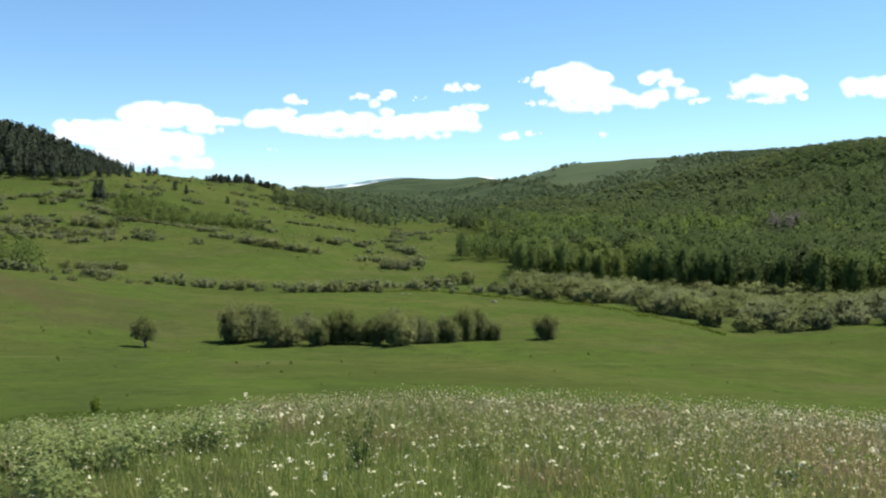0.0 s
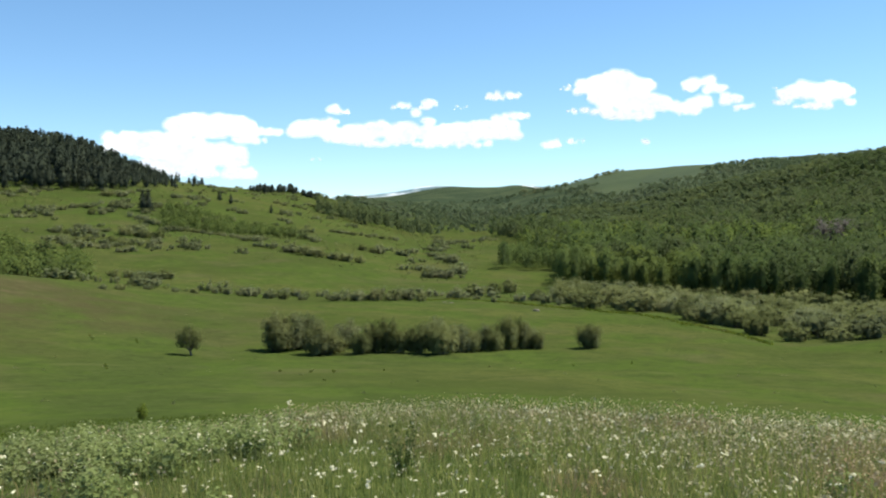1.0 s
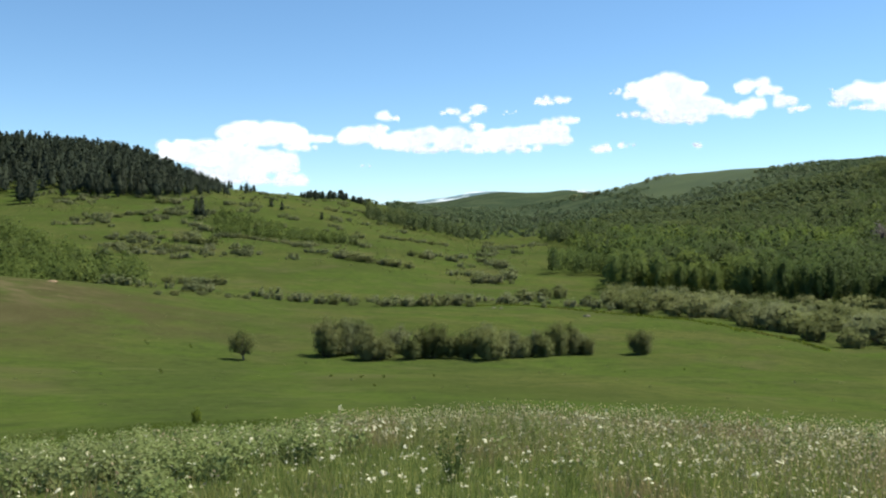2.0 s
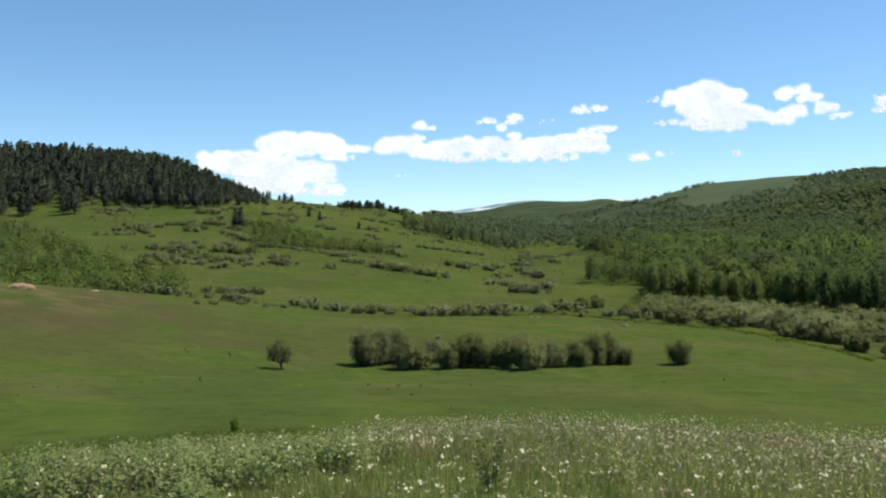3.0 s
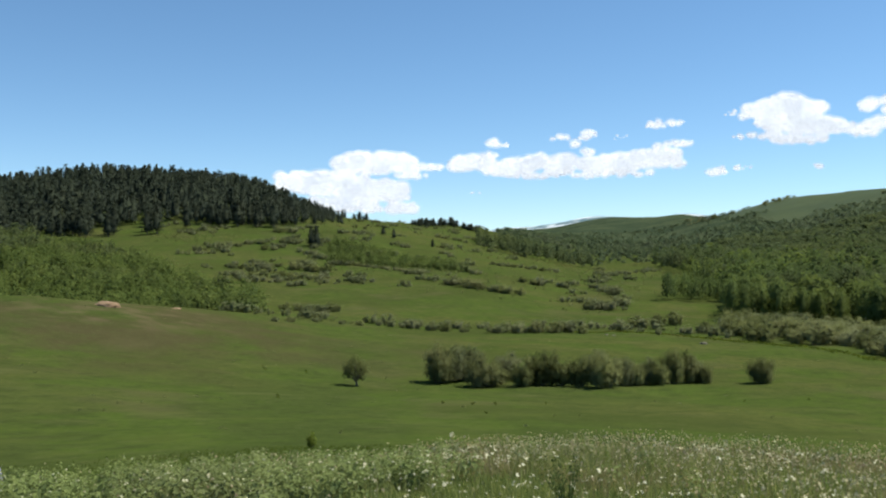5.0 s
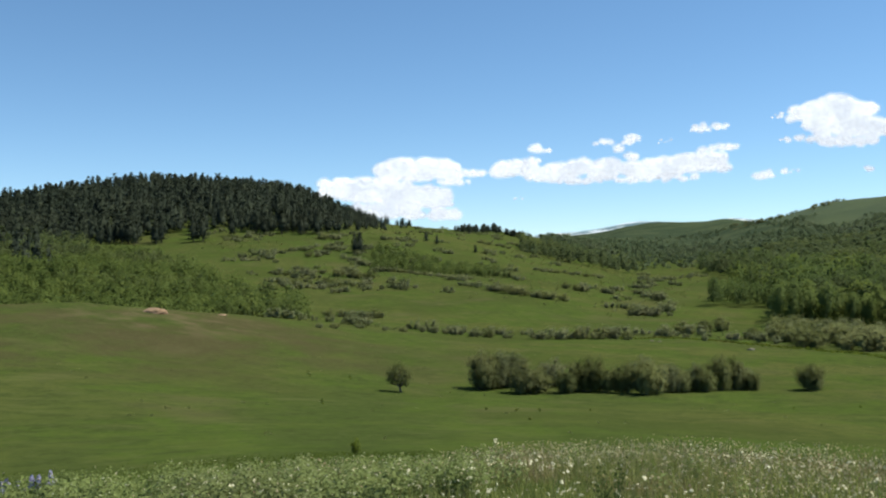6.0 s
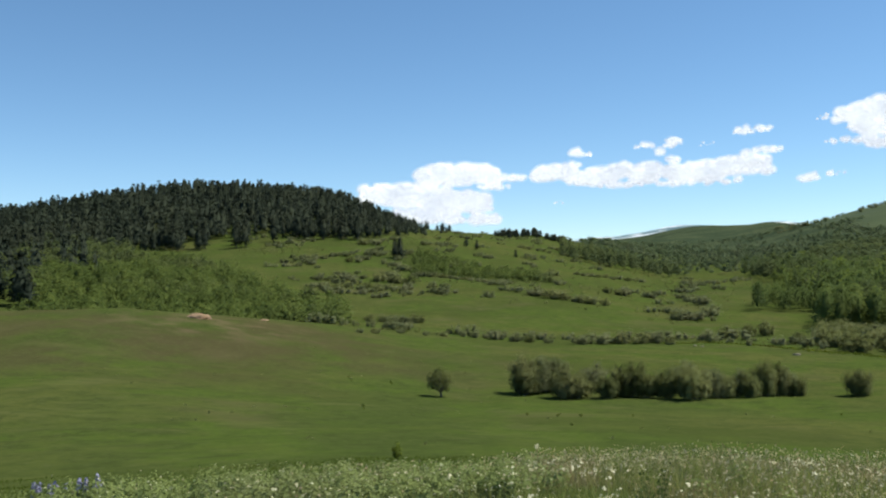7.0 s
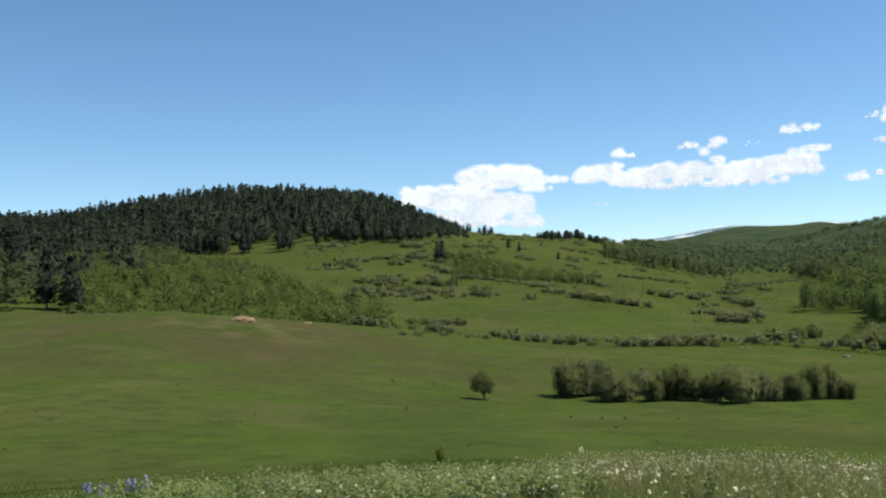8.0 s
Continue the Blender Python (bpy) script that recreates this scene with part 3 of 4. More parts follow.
wood("aspen_wood", far[deep], 6.0, 8.5, 1.15, ASPEN_FAR, DEEP_SHADED_ASPEN, "distant shade-darkened aspens on the upper hillside")
wood("aspen_wood", far[~deep], 6.0, 8.5, 1.15, ASPEN_FAR, HAZED_HILL_ASPEN, "distant aspen wood on the upper hillside")
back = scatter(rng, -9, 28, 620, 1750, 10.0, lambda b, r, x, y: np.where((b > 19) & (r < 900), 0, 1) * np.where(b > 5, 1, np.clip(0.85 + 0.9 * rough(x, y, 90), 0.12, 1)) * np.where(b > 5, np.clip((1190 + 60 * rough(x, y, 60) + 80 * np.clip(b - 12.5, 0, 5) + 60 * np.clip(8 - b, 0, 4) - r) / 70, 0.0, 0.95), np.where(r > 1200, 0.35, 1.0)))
wood("aspen_wood", back, 3.0, 6.0, 1.5, ASPEN_FAR, HAZED_VALLEY_ASPEN, "distant wooded hills at the head of the valley")

# grove in the valley and brush on the open slope
grove = scatter(rng, -10.3, -3.2, 535, 640, 5.5, lambda b, r, x, y: between(r, 545 + 5 * (b + 8), 605, 20))
wood("aspen_grove", grove, 7.0, 11.0, 0.55, ASPEN_MID, HAZED_HILL_ASPEN, "dark green aspen grove across the valley floor")
brush = scatter(rng, -19.3, -10.8, 350, 445, 3.0, lambda b, r, x, y: between(r, 366 + 3 * rough(x, y, 20), 432 - 7 * np.clip(b + 19, 0, 9), 8))
wood("aspen_brush", brush, 2.0, 4.0, 1.2, ASPEN_YOUNG, ASPEN_BRIGHT, "low grey-green aspen brush on the open slope")

# young aspens in the gully below the pines
young = scatter(rng, -43, -23.5, 196, 480, 3.7, lambda b, r, x, y: between(r, 200, 262 + 16 * np.clip(-25.5 - b, 0, 12), 14) * 0.9 * np.clip((b + 43) / 2 + 0.4 * rough(x, y, 20), 0, 1))
wood("young_aspens", young, 3.8, 6.6, 0.9, ASPEN_YOUNG, ASPEN_BRIGHT, "bright green young aspens filling the gully")
shade = scatter(rng, -52, -36.0, 250, 520, 6.4, lambda b, r, x, y: np.where(r < 345, np.clip((-41.5 - b) / 2 + 0.8 * rough(x, y, 24), 0, 0.8), 0.85))
wood("mixed_thicket", shade, 5.0, 9.0, 0.85, ASPEN_MID, HAZED_HILL_ASPEN, "darker mixed thicket below the pines")

# pines
def shorter_eastwards(x, y):
    return np.clip((-16 - np.degrees(np.arctan2(x, y))) / 7, 0.5, 1)


stray = scatter(rng, -50, -37.5, 300, 450, 10, lambda b, r, x, y: np.clip((-36 - b) / 8, 0, 1))
wood("stray_pines", stray, 9.0, 14.0, 1.1, PINE_MID, PINE, "dark pines rising from the thicket", "pine trees")
pines = scatter(rng, -48, -17.0, 425, 690, 6.0, lambda b, r, x, y: between(r, along(UPPER, 1, b) + 6 + 26 * rough(x, y, 25), 720, 12) * np.clip((-18.2 - b) / 1.5, 0.0, 1))
lowest = np.argsort(np.hypot(pines[:, 0], pines[:, 1]) - along(UPPER, 1, np.degrees(np.arctan2(pines[:, 0], pines[:, 1]))))
EDGE_PINE = [tree("pine_tree", 280 + k, "pine", 300, 0.07, PINE) for k in range(4)]
for x, y in pines[lowest[:60]]:
    h = dice.uniform(8.0, 14.0) * float(shorter_eastwards(x, y))
    tagged(put(dice.choice(EDGE_PINE), x, y, h * dice.uniform(1.0, 1.4), h, dice.uniform(0, 360), 0.1),
           "dark pine tree at the lower edge of the pine wood", "pine tree", "pines at the wood's edge")
pines = pines[lowest[60:]]
tall = np.random.RandomState(3).uniform(9.5, 14.5, len(pines)) * shorter_eastwards(pines[:, 0], pines[:, 1])
stand("pine_wood", pines, tall, tall * 1.15, PINE_MID, PINE, "dark pine wood covering the rounded hill", "pine trees")

BARE_TREE = [tree("budding_tree", 290 + k, "aspen", 300, 0.045, BUDDING) for k in range(2)]
for k in range(9):
    x, y, h = 129.0 + dice.uniform(-7, 7), 344.0 + dice.uniform(-5, 5), dice.uniform(13.0, 15.5)
    tagged(put(dice.choice(BARE_TREE), x, y, h * 0.55, h, dice.uniform(0, 360), 0.1), "grey-brown tree still in bud among green aspens", "tree", "trees in bud")

for proto in SINGLE_ASPEN + EDGE_PINE + BARE_TREE:
    for piece in (*proto.children, proto):
        bpy.data.objects.remove(piece)

# ---------------------------------------------------------------- bushes and single trees, each a thing of its own
GREEN_BUSH = [bush("willow_bush", 200 + k, 5600, 0.034, WILLOW, 13, 1) for k in range(5)]
GREY_BUSH = [bush("willow_bush", 220 + k, 5000, 0.033, GREY_WILLOW, 13, 1) for k in range(3)]
SMALL_BUSH = [bush("willow_bush", 240 + k, 380, 0.078, WILLOW if k % 2 else GREY_WILLOW, 7, 1, False) for k in range(8)]
BELT_BUSH = [bush("willow_bush", 320 + k, 1100, 0.05, WILLOW if k % 3 else GREY_WILLOW, 9, 1, False) for k in range(6)]
SINGLE_PINE = [tree("pine_tree", 260 + k, "pine", 420, 0.06, PINE) for k in range(4)]

HEDGE_BUSHES = [(-23.1, 103.4, 3.9, 4.2), (-17.4, 101.2, 5.0, 3.9), (-13.3, 100.8, 2.8, 3.2), (-11.4, 102.3, 3.2, 4.0),
                (-9.4, 102.2, 2.9, 3.5), (-7.1, 101.9, 2.8, 3.5), (-4.6, 100.8, 3.9, 3.5), (-1.4, 105.2, 2.7, 2.9), (1.0, 106.0, 2.3, 3.2),
                (2.6, 108.8, 2.6, 4.0), (4.5, 110.6, 2.4, 3.8), (6.2, 110.9, 2.0, 2.4)]
HEDGE_BACK = [(-21.7, 105.5, 3.6, 4.0), (-20.3, 106.8, 4.0, 3.4), (-15.8, 107.4, 3.3, 3.2), (-6.2, 109.7, 3.6, 3.5), (-3.2, 109.6, 2.7, 2.9), (-2.5, 104.0, 2.4, 2.9), (-0.2, 106.0, 2.2, 2.8), (5.3, 111.5, 2.4, 3.0)]
CREEK_BUSHES = [(-41.9, 187.4, 5.6, 2.0), (-30.0, 185.8, 4.6, 2.2), (-26.0, 187.9, 4.6, 2.4), (-22.1, 188.6, 4.1, 2.6), (-18.8, 189.8, 4.2, 2.7),
                (-15.5, 191.8, 3.5, 2.5), (-12.7, 187.8, 2.5, 2.2), (-6.0, 204.2, 3.5, 3.0), (-2.4, 215.1, 5.5, 3.4), (2.3, 227.5, 4.1, 3.0),
                (6.3, 231.5, 4.5, 3.9), (12.1, 206.5, 2.8, 2.5), (-65.8, 165.9, 2.4, 1.1), (-66.5, 159.9, 1.5, 1.0), (-64.5, 176.0, 2.3, 1.1),
                (-59.8, 177.9, 1.6, 1.0), (-58.1, 184.6, 2.1, 1.2)]
CREEK_LOW = [(-55.5, 189.3, 1.9, 1.6), (-52.9, 190.3, 2.2, 1.7), (-51.2, 192.4, 1.9, 1.4), (-48.3, 193.5, 3.1, 1.7), (-36.9, 187.9, 2.6, 1.2),
             (1.9, 188.3, 1.6, 1.4), (-1.6, 201.4, 2.0, 1.2)]
SLOPE_SHRUBS = [(-85.7, 216.2, 5.6, 2.0), (-82.6, 216.5, 4.2, 1.7), (-76.7, 211.3, 5.5, 2.2), (-74.1, 212.9, 4.4, 2.3), (-102.2, 218.4, 7.3, 3.5),
                (-100.1, 224.8, 8.4, 3.3), (-64.2, 306.2, 7.2, 2.8), (-57.4, 301.7, 7.1, 2.8), (-51.0, 299.7, 7.4, 2.8), (-46.2, 300.3, 6.6, 2.6),
                (-42.3, 301.2, 6.6, 2.4), (-43.6, 344.7, 7.2, 2.7), (-39.5, 346.9, 5.5, 2.5), (-123.7, 321.8, 10.5, 3.1)]
SLOPE_SHRUBS += [(-116.2, 320.0, 9.1, 2.9), (-121.1, 300.9, 5.9, 2.0), (-117.0, 297.5, 3.5, 1.7), (-131.0, 289.7, 7.7, 2.3), (-84.8, 333.7, 8.4, 2.1),
                 (-154.2, 364.1, 7.7, 2.6), (-169.6, 421.6, 12.1, 2.8), (-16.3, 287.8, 7.0, 2.4), (-12.4, 285.4, 6.9, 2.8), (-8.0, 303.7, 6.3, 4.4),
                 (-12.2, 343.7, 6.3, 3.3), (-17.0, 357.2, 4.8, 2.2)]
TERRACE_SHRUBS = [(-118.6, 349.9, 5.4, 1.8), (-112.2, 346.8, 5.7, 1.8), (-106.9, 346.4, 5.7, 1.8), (-100.9, 343.9, 5.6, 1.7), (-95.5, 343.2, 5.6, 1.7),
                  (-90.2, 342.8, 5.6, 1.7), (-82.9, 342.6, 5.6, 1.9), (-66.1, 413.1, 6.6, 2.0), (-60.2, 415.5, 6.6, 2.0), (-55.0, 424.1, 6.7, 2.1), (-50.2, 438.5, 7.0, 2.1),
                  (-45.4, 456.9, 6.7, 2.5), (-167.0, 380.7, 10.1, 2.5), (-154.3, 389.3, 10.2, 2.3), (-142.7, 308.3, 6.2, 2.1), (-144.1, 328.5, 6.5, 2.2), (-136.0, 325.6, 6.4, 1.9),
                  (-138.1, 411.4, 5.3, 2.1), (-119.6, 542.0, 10.1, 2.4), (-109.7, 549.8, 10.2, 2.0), (-109.0, 591.2, 10.9, 2.2), (-99.1, 461.6, 7.4, 2.0)]
GULLY_PINES = [(-278.5, 300.0, 6.5, 14.0), (-269.8, 296.7, 6.3, 13.0), (-170.5, 190.3, 4.5, 14.0), (-176.5, 188.4, 4.5, 15.5), (-166.5, 188.6, 3.8, 9.0), (-173.2, 192.6, 4.0, 10.0), (-290.7, 370.2, 5.7, 10.8),
               (-304.9, 304.4, 6.8, 14.7), (-247.8, 394.2, 5.6, 12.0), (-234.3, 409.0, 5.7, 12.0), (-300.3, 303.7, 6.0, 16.0), (-309.5, 308.0, 6.0, 15.0),
               (-327.0, 345.7, 6.0, 14.5), (-335.5, 349.0, 6.0, 13.0), (-347.0, 375.2, 6.0, 14.0), (-297.6, 384.6, 6.0, 12.5), (-293.0, 376.0, 6.0, 11.0),
               (-276.1, 418.7, 6.5, 15.0), (-271.5, 421.0, 6.5, 14.0), (-280.4, 421.5, 6.5, 13.0), (-244.7, 394.3, 6.5, 14.0), (-229.2, 397.4, 6.0, 13.0),
               (-226.0, 400.4, 6.0, 14.0), (-220.8, 419.4, 6.0, 12.0), (-217.1, 437.5, 6.0, 11.0), (-206.1, 432.9, 6.0, 11.0), (-195.6, 447.1, 6.0, 9.5)]
RIDGE_TREES = [(73.7, 1727.9, 16, 6.3), (86.8, 1585.0, 15, 6.7), (96.8, 1447.5, 15, 6.2), (169.0, 1429.6, 9, 5.2), (187.0, 1435.3, 14, 4.4),
               (284.4, 1220.1, 14, 3.8), (291.9, 1205.5, 14, 3.0)]
SINGLE_PINES = [(-142.8, 383.7, 5.0, 8.4), (-141.3, 386.1, 5.0, 9.0), (-138.6, 482.6, 4.3, 5.5), (-130.9, 475.7, 4.2, 5.1), (-106.1, 459.6, 4.0, 4.0),
                (-177.6, 561.5, 5.0, 4.6), (-177.7, 572.7, 4.4, 4.0), (-152.4, 619.4, 6.2, 4.6), (-152.4, 641.6, 6.4, 5.2), (-150.2, 653.9, 7.3, 4.9),
                (-155.2, 699.4, 6.9, 5.2), (-150.1, 711.3, 7.1, 5.7), (-137.5, 699.9, 6.9, 4.3), (-130.0, 693.9, 7.7, 4.3), (-122.0, 684.3, 6.7, 5.1), (-204.0, 648.0, 6.0, 6.0), (-199.5, 650.5, 5.0, 5.2), (-207.5, 646.5, 5.0, 4.5)]

pick = random.Random(4)


def set_out(rows, protos, label, group, category="bush", wide=1.12, tall=1.0):
    """Bushes at (x, y, width, height); a long low clump becomes several bushes side by side."""
    for x, y, w, h in rows:
        n = max(1, round(w / (1.75 * h)))
        away = math.hypot(x, y)
        for k in range(n):
            off = (k + 0.5) / n * w - w / 2 + (pick.uniform(-0.1, 0.1) * w / n if n > 1 else 0)
            back_off = pick.uniform(-0.5, 0.5) * h if n > 1 else 0
            bx, by = x + y / away * off + x / away * back_off, y - x / away * off + y / away * back_off
            ob = put(pick.choice(protos), bx, by, w / n * wide * pick.uniform(0.92, 1.1), h * tall * pick.uniform(0.86, 1.12), pick.uniform(0, 360), 0.05)
            tagged(ob, label, category, group)


set_out(HEDGE_BUSHES, GREEN_BUSH, "olive-green willow bush in a row on the pasture", "bushes of the pasture row", wide=1.12)
set_out(HEDGE_BACK, GREY_BUSH, "paler grey-green willow bush behind the pasture row", "bushes of the pasture row", wide=1.12)
set_out([(12.4, 110.2, 2.8, 2.6)], GREEN_BUSH, "round green willow bush standing alone on the pasture", "lone bushes")
set_out(CREEK_BUSHES, SMALL_BUSH, "low willow bush along the creek", "bushes along the creek", wide=1.3)
set_out(CREEK_LOW, SMALL_BUSH, "small willow bush along the creek", "bushes along the creek")
set_out(SLOPE_SHRUBS, SMALL_BUSH, "low spreading green shrub on the grassy slope", "shrubs on the slope", wide=1.35)
set_out(TERRACE_SHRUBS, SMALL_BUSH, "low green shrub along a terrace of the slope", "shrubs on the slope", wide=1.35, tall=0.8)
set_out(RIDGE_TREES, SMALL_BUSH, "dark low tree on the far bald ridge", "trees on the far ridge", "tree")
ridge_row = [(*place(2.4 + 0.33 * k, 1520.0), pick.uniform(6, 15), pick.uniform(3.0, 5.5)) for k in range(19) if k not in (5, 11, 12)]
set_out(ridge_row, SMALL_BUSH, "dark low tree on the far bald ridge", "trees on the far ridge", "tree")
for x, y, w, h in GULLY_PINES:
    tagged(put(pick.choice(SINGLE_PINE), x, y, h * pick.uniform(1.05, 1.35), h, pick.uniform(0, 360), 0.1), "tall dark pine tree standing in front of the wood", "pine tree", "gully pines")
CREST_GROVE = [(x + pick.uniform(-7, 7), y + pick.uniform(-6, 6), w, h * pick.uniform(0.7, 1.05)) for x, y, w, h in SINGLE_PINES if y > 600 and x > -190 for k in range(5)]
for x, y, w, h in SINGLE_PINES + CREST_GROVE:
    tagged(put(pick.choice(SINGLE_PINE), x, y, h * (2.6 if y > 600 else 1.5), h * (1.15 if y > 600 else 1.02), pick.uniform(0, 360), 0.1), "dark pine tree standing singly on the grassy slope", "pine tree", "single pines")


def lone_tree():
    """A small leaning tree with a forked trunk and an open crown."""
    g = np.random.RandomState(77)
    root = new("small_tree")
    limbs = [tube([(0, 0, -0.1), (-0.04, 0, 0.25), (-0.08, 0, 0.5)], (0.12, 0.1, 0.08), 7)]
    lobes = []
    for k in range(14):
        a, up = k * 2.4, 1 - 1.6 * k / 13
        out = 0.95 * math.sqrt(1 - up * up) * (1 if up > -0.1 else 0.8)
        tip = np.array([-0.12 + math.cos(a) * out, math.sin(a) * out, 1.45 + 0.88 * up + g.uniform(-0.12, 0.12)])
        limbs.append(tube([(-0.08, 0, 0.4), (-0.1 + 0.4 * (tip[0] + 0.1), 0.4 * tip[1], 0.4 + 0.55 * (tip[2] - 0.4)), tip], (0.06, 0.04, 0.012), 5))
        s = g.uniform(0.4, 0.58)
        lobes.append((*tip, s, s, s * 1.15))
    p, nrm = shell(g, lobes, 2600)
    leaves = merge([leaf_cards(g, p + g.normal(0, 0.06, p.shape), nrm, 0.13), inner_mass(g, lobes, 0.35, 1)])
    crown = mesh_of("crown", *leaves, WILLOW, crown_normals(leaves[0], (-0.1, 0, 1.2), 77))
    crown.attributes.new("tone", "FLOAT", "POINT").data.foreach_set("value", np.full(len(leaves[0]), 0.85, np.float32))
    part("crown", crown, root)
    trunk = part("trunk", mesh_of("trunk", *limbs[0], BARK), root)
    for limb in limbs[1:]:
        part("limb", mesh_of("limb", *limb, BARK), trunk)
    root.matrix_basis = pose(-30.2, 94.7, float(ground(-30.2, 94.7)[0])) @ Matrix.Diagonal((1.15, 1.15, 1.08, 1))
    return tagged(root, "small round-crowned tree with a forked trunk on the pasture", "tree")


lone_tree()

# willow belt on the valley floor, between the creek and the wood
rng = np.random.RandomState(31)
belt = scatter(rng, 4.5, 28, 130, 262, 6.2, lambda b, r, x, y: (r > along(CREEK, 1, b) + 2) * (r < along(BANK, 1, b) + 4) * 0.9)
belt = belt[np.argsort(np.hypot(belt[:, 0], belt[:, 1]) - along(CREEK, 1, np.degrees(np.arctan2(belt[:, 0], belt[:, 1]))))]
for x, y in belt[:90]:
    w = pick.uniform(4.2, 8.0)
    tagged(put(pick.choice(BELT_BUSH), x, y, w, w * pick.uniform(0.45, 0.66), pick.uniform(0, 360), 0.05),
           "rounded olive-green willow bush in the belt along the creek", "bush", "bushes of the creek belt")
rest = belt[90:]
stand("willow_thicket", rest, rng.uniform(2.0, 3.8, len(rest)), rng.uniform(4.5, 8.0, len(rest)), [bush_shape(300 + k, 250, 0.062, 6, 1, 0.5, False)[0] for k in range(6)],
      WILLOW, "grey-green willow thicket on the valley floor", "bushes")

# shrubs that nobody could count: open slope, creek line, far gully
def clumps(seeds, count, spread):
    """Several shrubs grown together at every seed."""
    n = rng.randint(count[0], count[1], len(seeds))
    return np.repeat(seeds, n, 0) + rng.normal(0, spread, (n.sum(), 2))


scrub = [clumps(scatter(rng, -28, -17, 300, 480, 9.5, lambda b, r, x, y: np.clip(0.45 + 1.6 * rough(x, y, 34), 0.0, 1)), (2, 7), 1.9),
         clumps(scatter(rng, -30, -9, 270, 500, 17, lambda b, r, x, y: np.clip(0.2 + 1.3 * rough(x, y, 40), 0.02, 1) * np.where(r < 310, 0.15, 1)), (2, 6), 2.4),
         clumps(scatter(rng, -9.5, 3, 275, 560, 17, lambda b, r, x, y: np.clip(1.1 - np.abs(b + 4.4 - 0.010 * (r - 280)) / 3.0, 0, 1)), (3, 9), 2.6),
         scatter(rng, -26, 5.5, 186, 214, 5, lambda b, r, x, y: between(r, along(CREEK, 1, b) + 2, along(CREEK, 1, b) + 14, 3) * 0.8),
         clumps(scatter(rng, -18, -7, 480, 760, 24, lambda b, r, x, y: np.clip(0.3 + 1.2 * rough(x, y, 60), 0.0, 1)), (2, 8), 3.5)]
spots = np.concatenate(scrub)
scrub_h = rng.uniform(0.7, 2.4, len(spots))
stand("scrub", spots, scrub_h, scrub_h * rng.uniform(1.9, 3.4, len(spots)), SHRUB_MID, GREY_WILLOW, "low green scrub scattered over the slopes", "shrubs")

# knee-high growth that greys the grass between the shrubs
LOW_TUFT = [bush_shape(120 + k, 26, 0.26, 2, 1, 0, False)[0] for k in range(5)]
low = np.concatenate([scatter(rng, -30, -8, 285, 500, 4.2, lambda b, r, x, y: np.clip(0.1 + 1.5 * rough(x, y, 38) + 0.6 * rough(x, y, 13), 0, 0.8) * np.where(r < 315, 0.2, 1)),
                      scatter(rng, -11, 3, 270, 560, 5.0, lambda b, r, x, y: np.clip(1.2 - np.abs(b + 4.4 - 0.010 * (r - 280)) / 3.4, 0, 0.7)),
                      scatter(rng, -20, -5, 480, 800, 7.5, lambda b, r, x, y: np.clip(0.25 + 1.2 * rough(x, y, 60), 0.0, 0.8)),
                      scatter(rng, -29, 5, 184, 215, 2.6, lambda b, r, x, y: between(r, along(CREEK, 1, b) + 1, along(CREEK, 1, b) + 15, 5) * np.clip(0.4 + rough(x, y, 9), 0, 0.8))])
low_h = rng.uniform(0.35, 1.1, len(low))
stand("low_scrub", low, low_h, low_h * rng.uniform(1.6, 3.2, len(low)), LOW_TUFT, WILLOW, "knee-high grey-green growth between the shrubs", "shrubs")

for proto in GREEN_BUSH + GREY_BUSH + BELT_BUSH + SMALL_BUSH + SINGLE_PINE:
    for piece in (*proto.children, proto):
        bpy.data.objects.remove(piece)

# ---------------------------------------------------------------- the flowery knoll in front
STALK = leaf_material("grass_blades", (0.11, 0.16, 0.026), (0.42, 0.41, 0.135), (0.38, 0.25, 0.14), 0.45, 2.2, 0.5, 1.0, (0.0, 1.0))
SHORT = leaf_material("pasture_tufts", (0.10, 0.14, 0.015), (0.15, 0.18, 0.026), (0.15, 0.15, 0.035), 0.08, 0.4, 0.5)
HERB = leaf_material("broad_herb_leaves", (0.085, 0.122, 0.03), (0.21, 0.245, 0.078), (0.2, 0.215, 0.085), 0.4, 1.5, 0.3, 1.0, (0.0, 0.8))
PETAL = plain_material("white_petals", (0.7, 0.64, 0.42), (0.58, 0.51, 0.3), 9.0, 0.6, 0.1, 0.001)
CREAM = plain_material("cream_blossom", (0.62, 0.6, 0.36), (0.5, 0.49, 0.28), 9.0, 0.7, 0.1, 0.001)
LUPINE = plain_material("lupine_blossom", (0.27, 0.25, 0.4), (0.36, 0.34, 0.48), 9.0, 0.6, 0.1, 0.001)
SEED = leaf_material("seed_heads", (0.34, 0.27, 0.14), (0.58, 0.5, 0.29), (0.4, 0.22, 0.14), 0.5, 1.5, 0.5, 1.0, (0.0, 1.0))


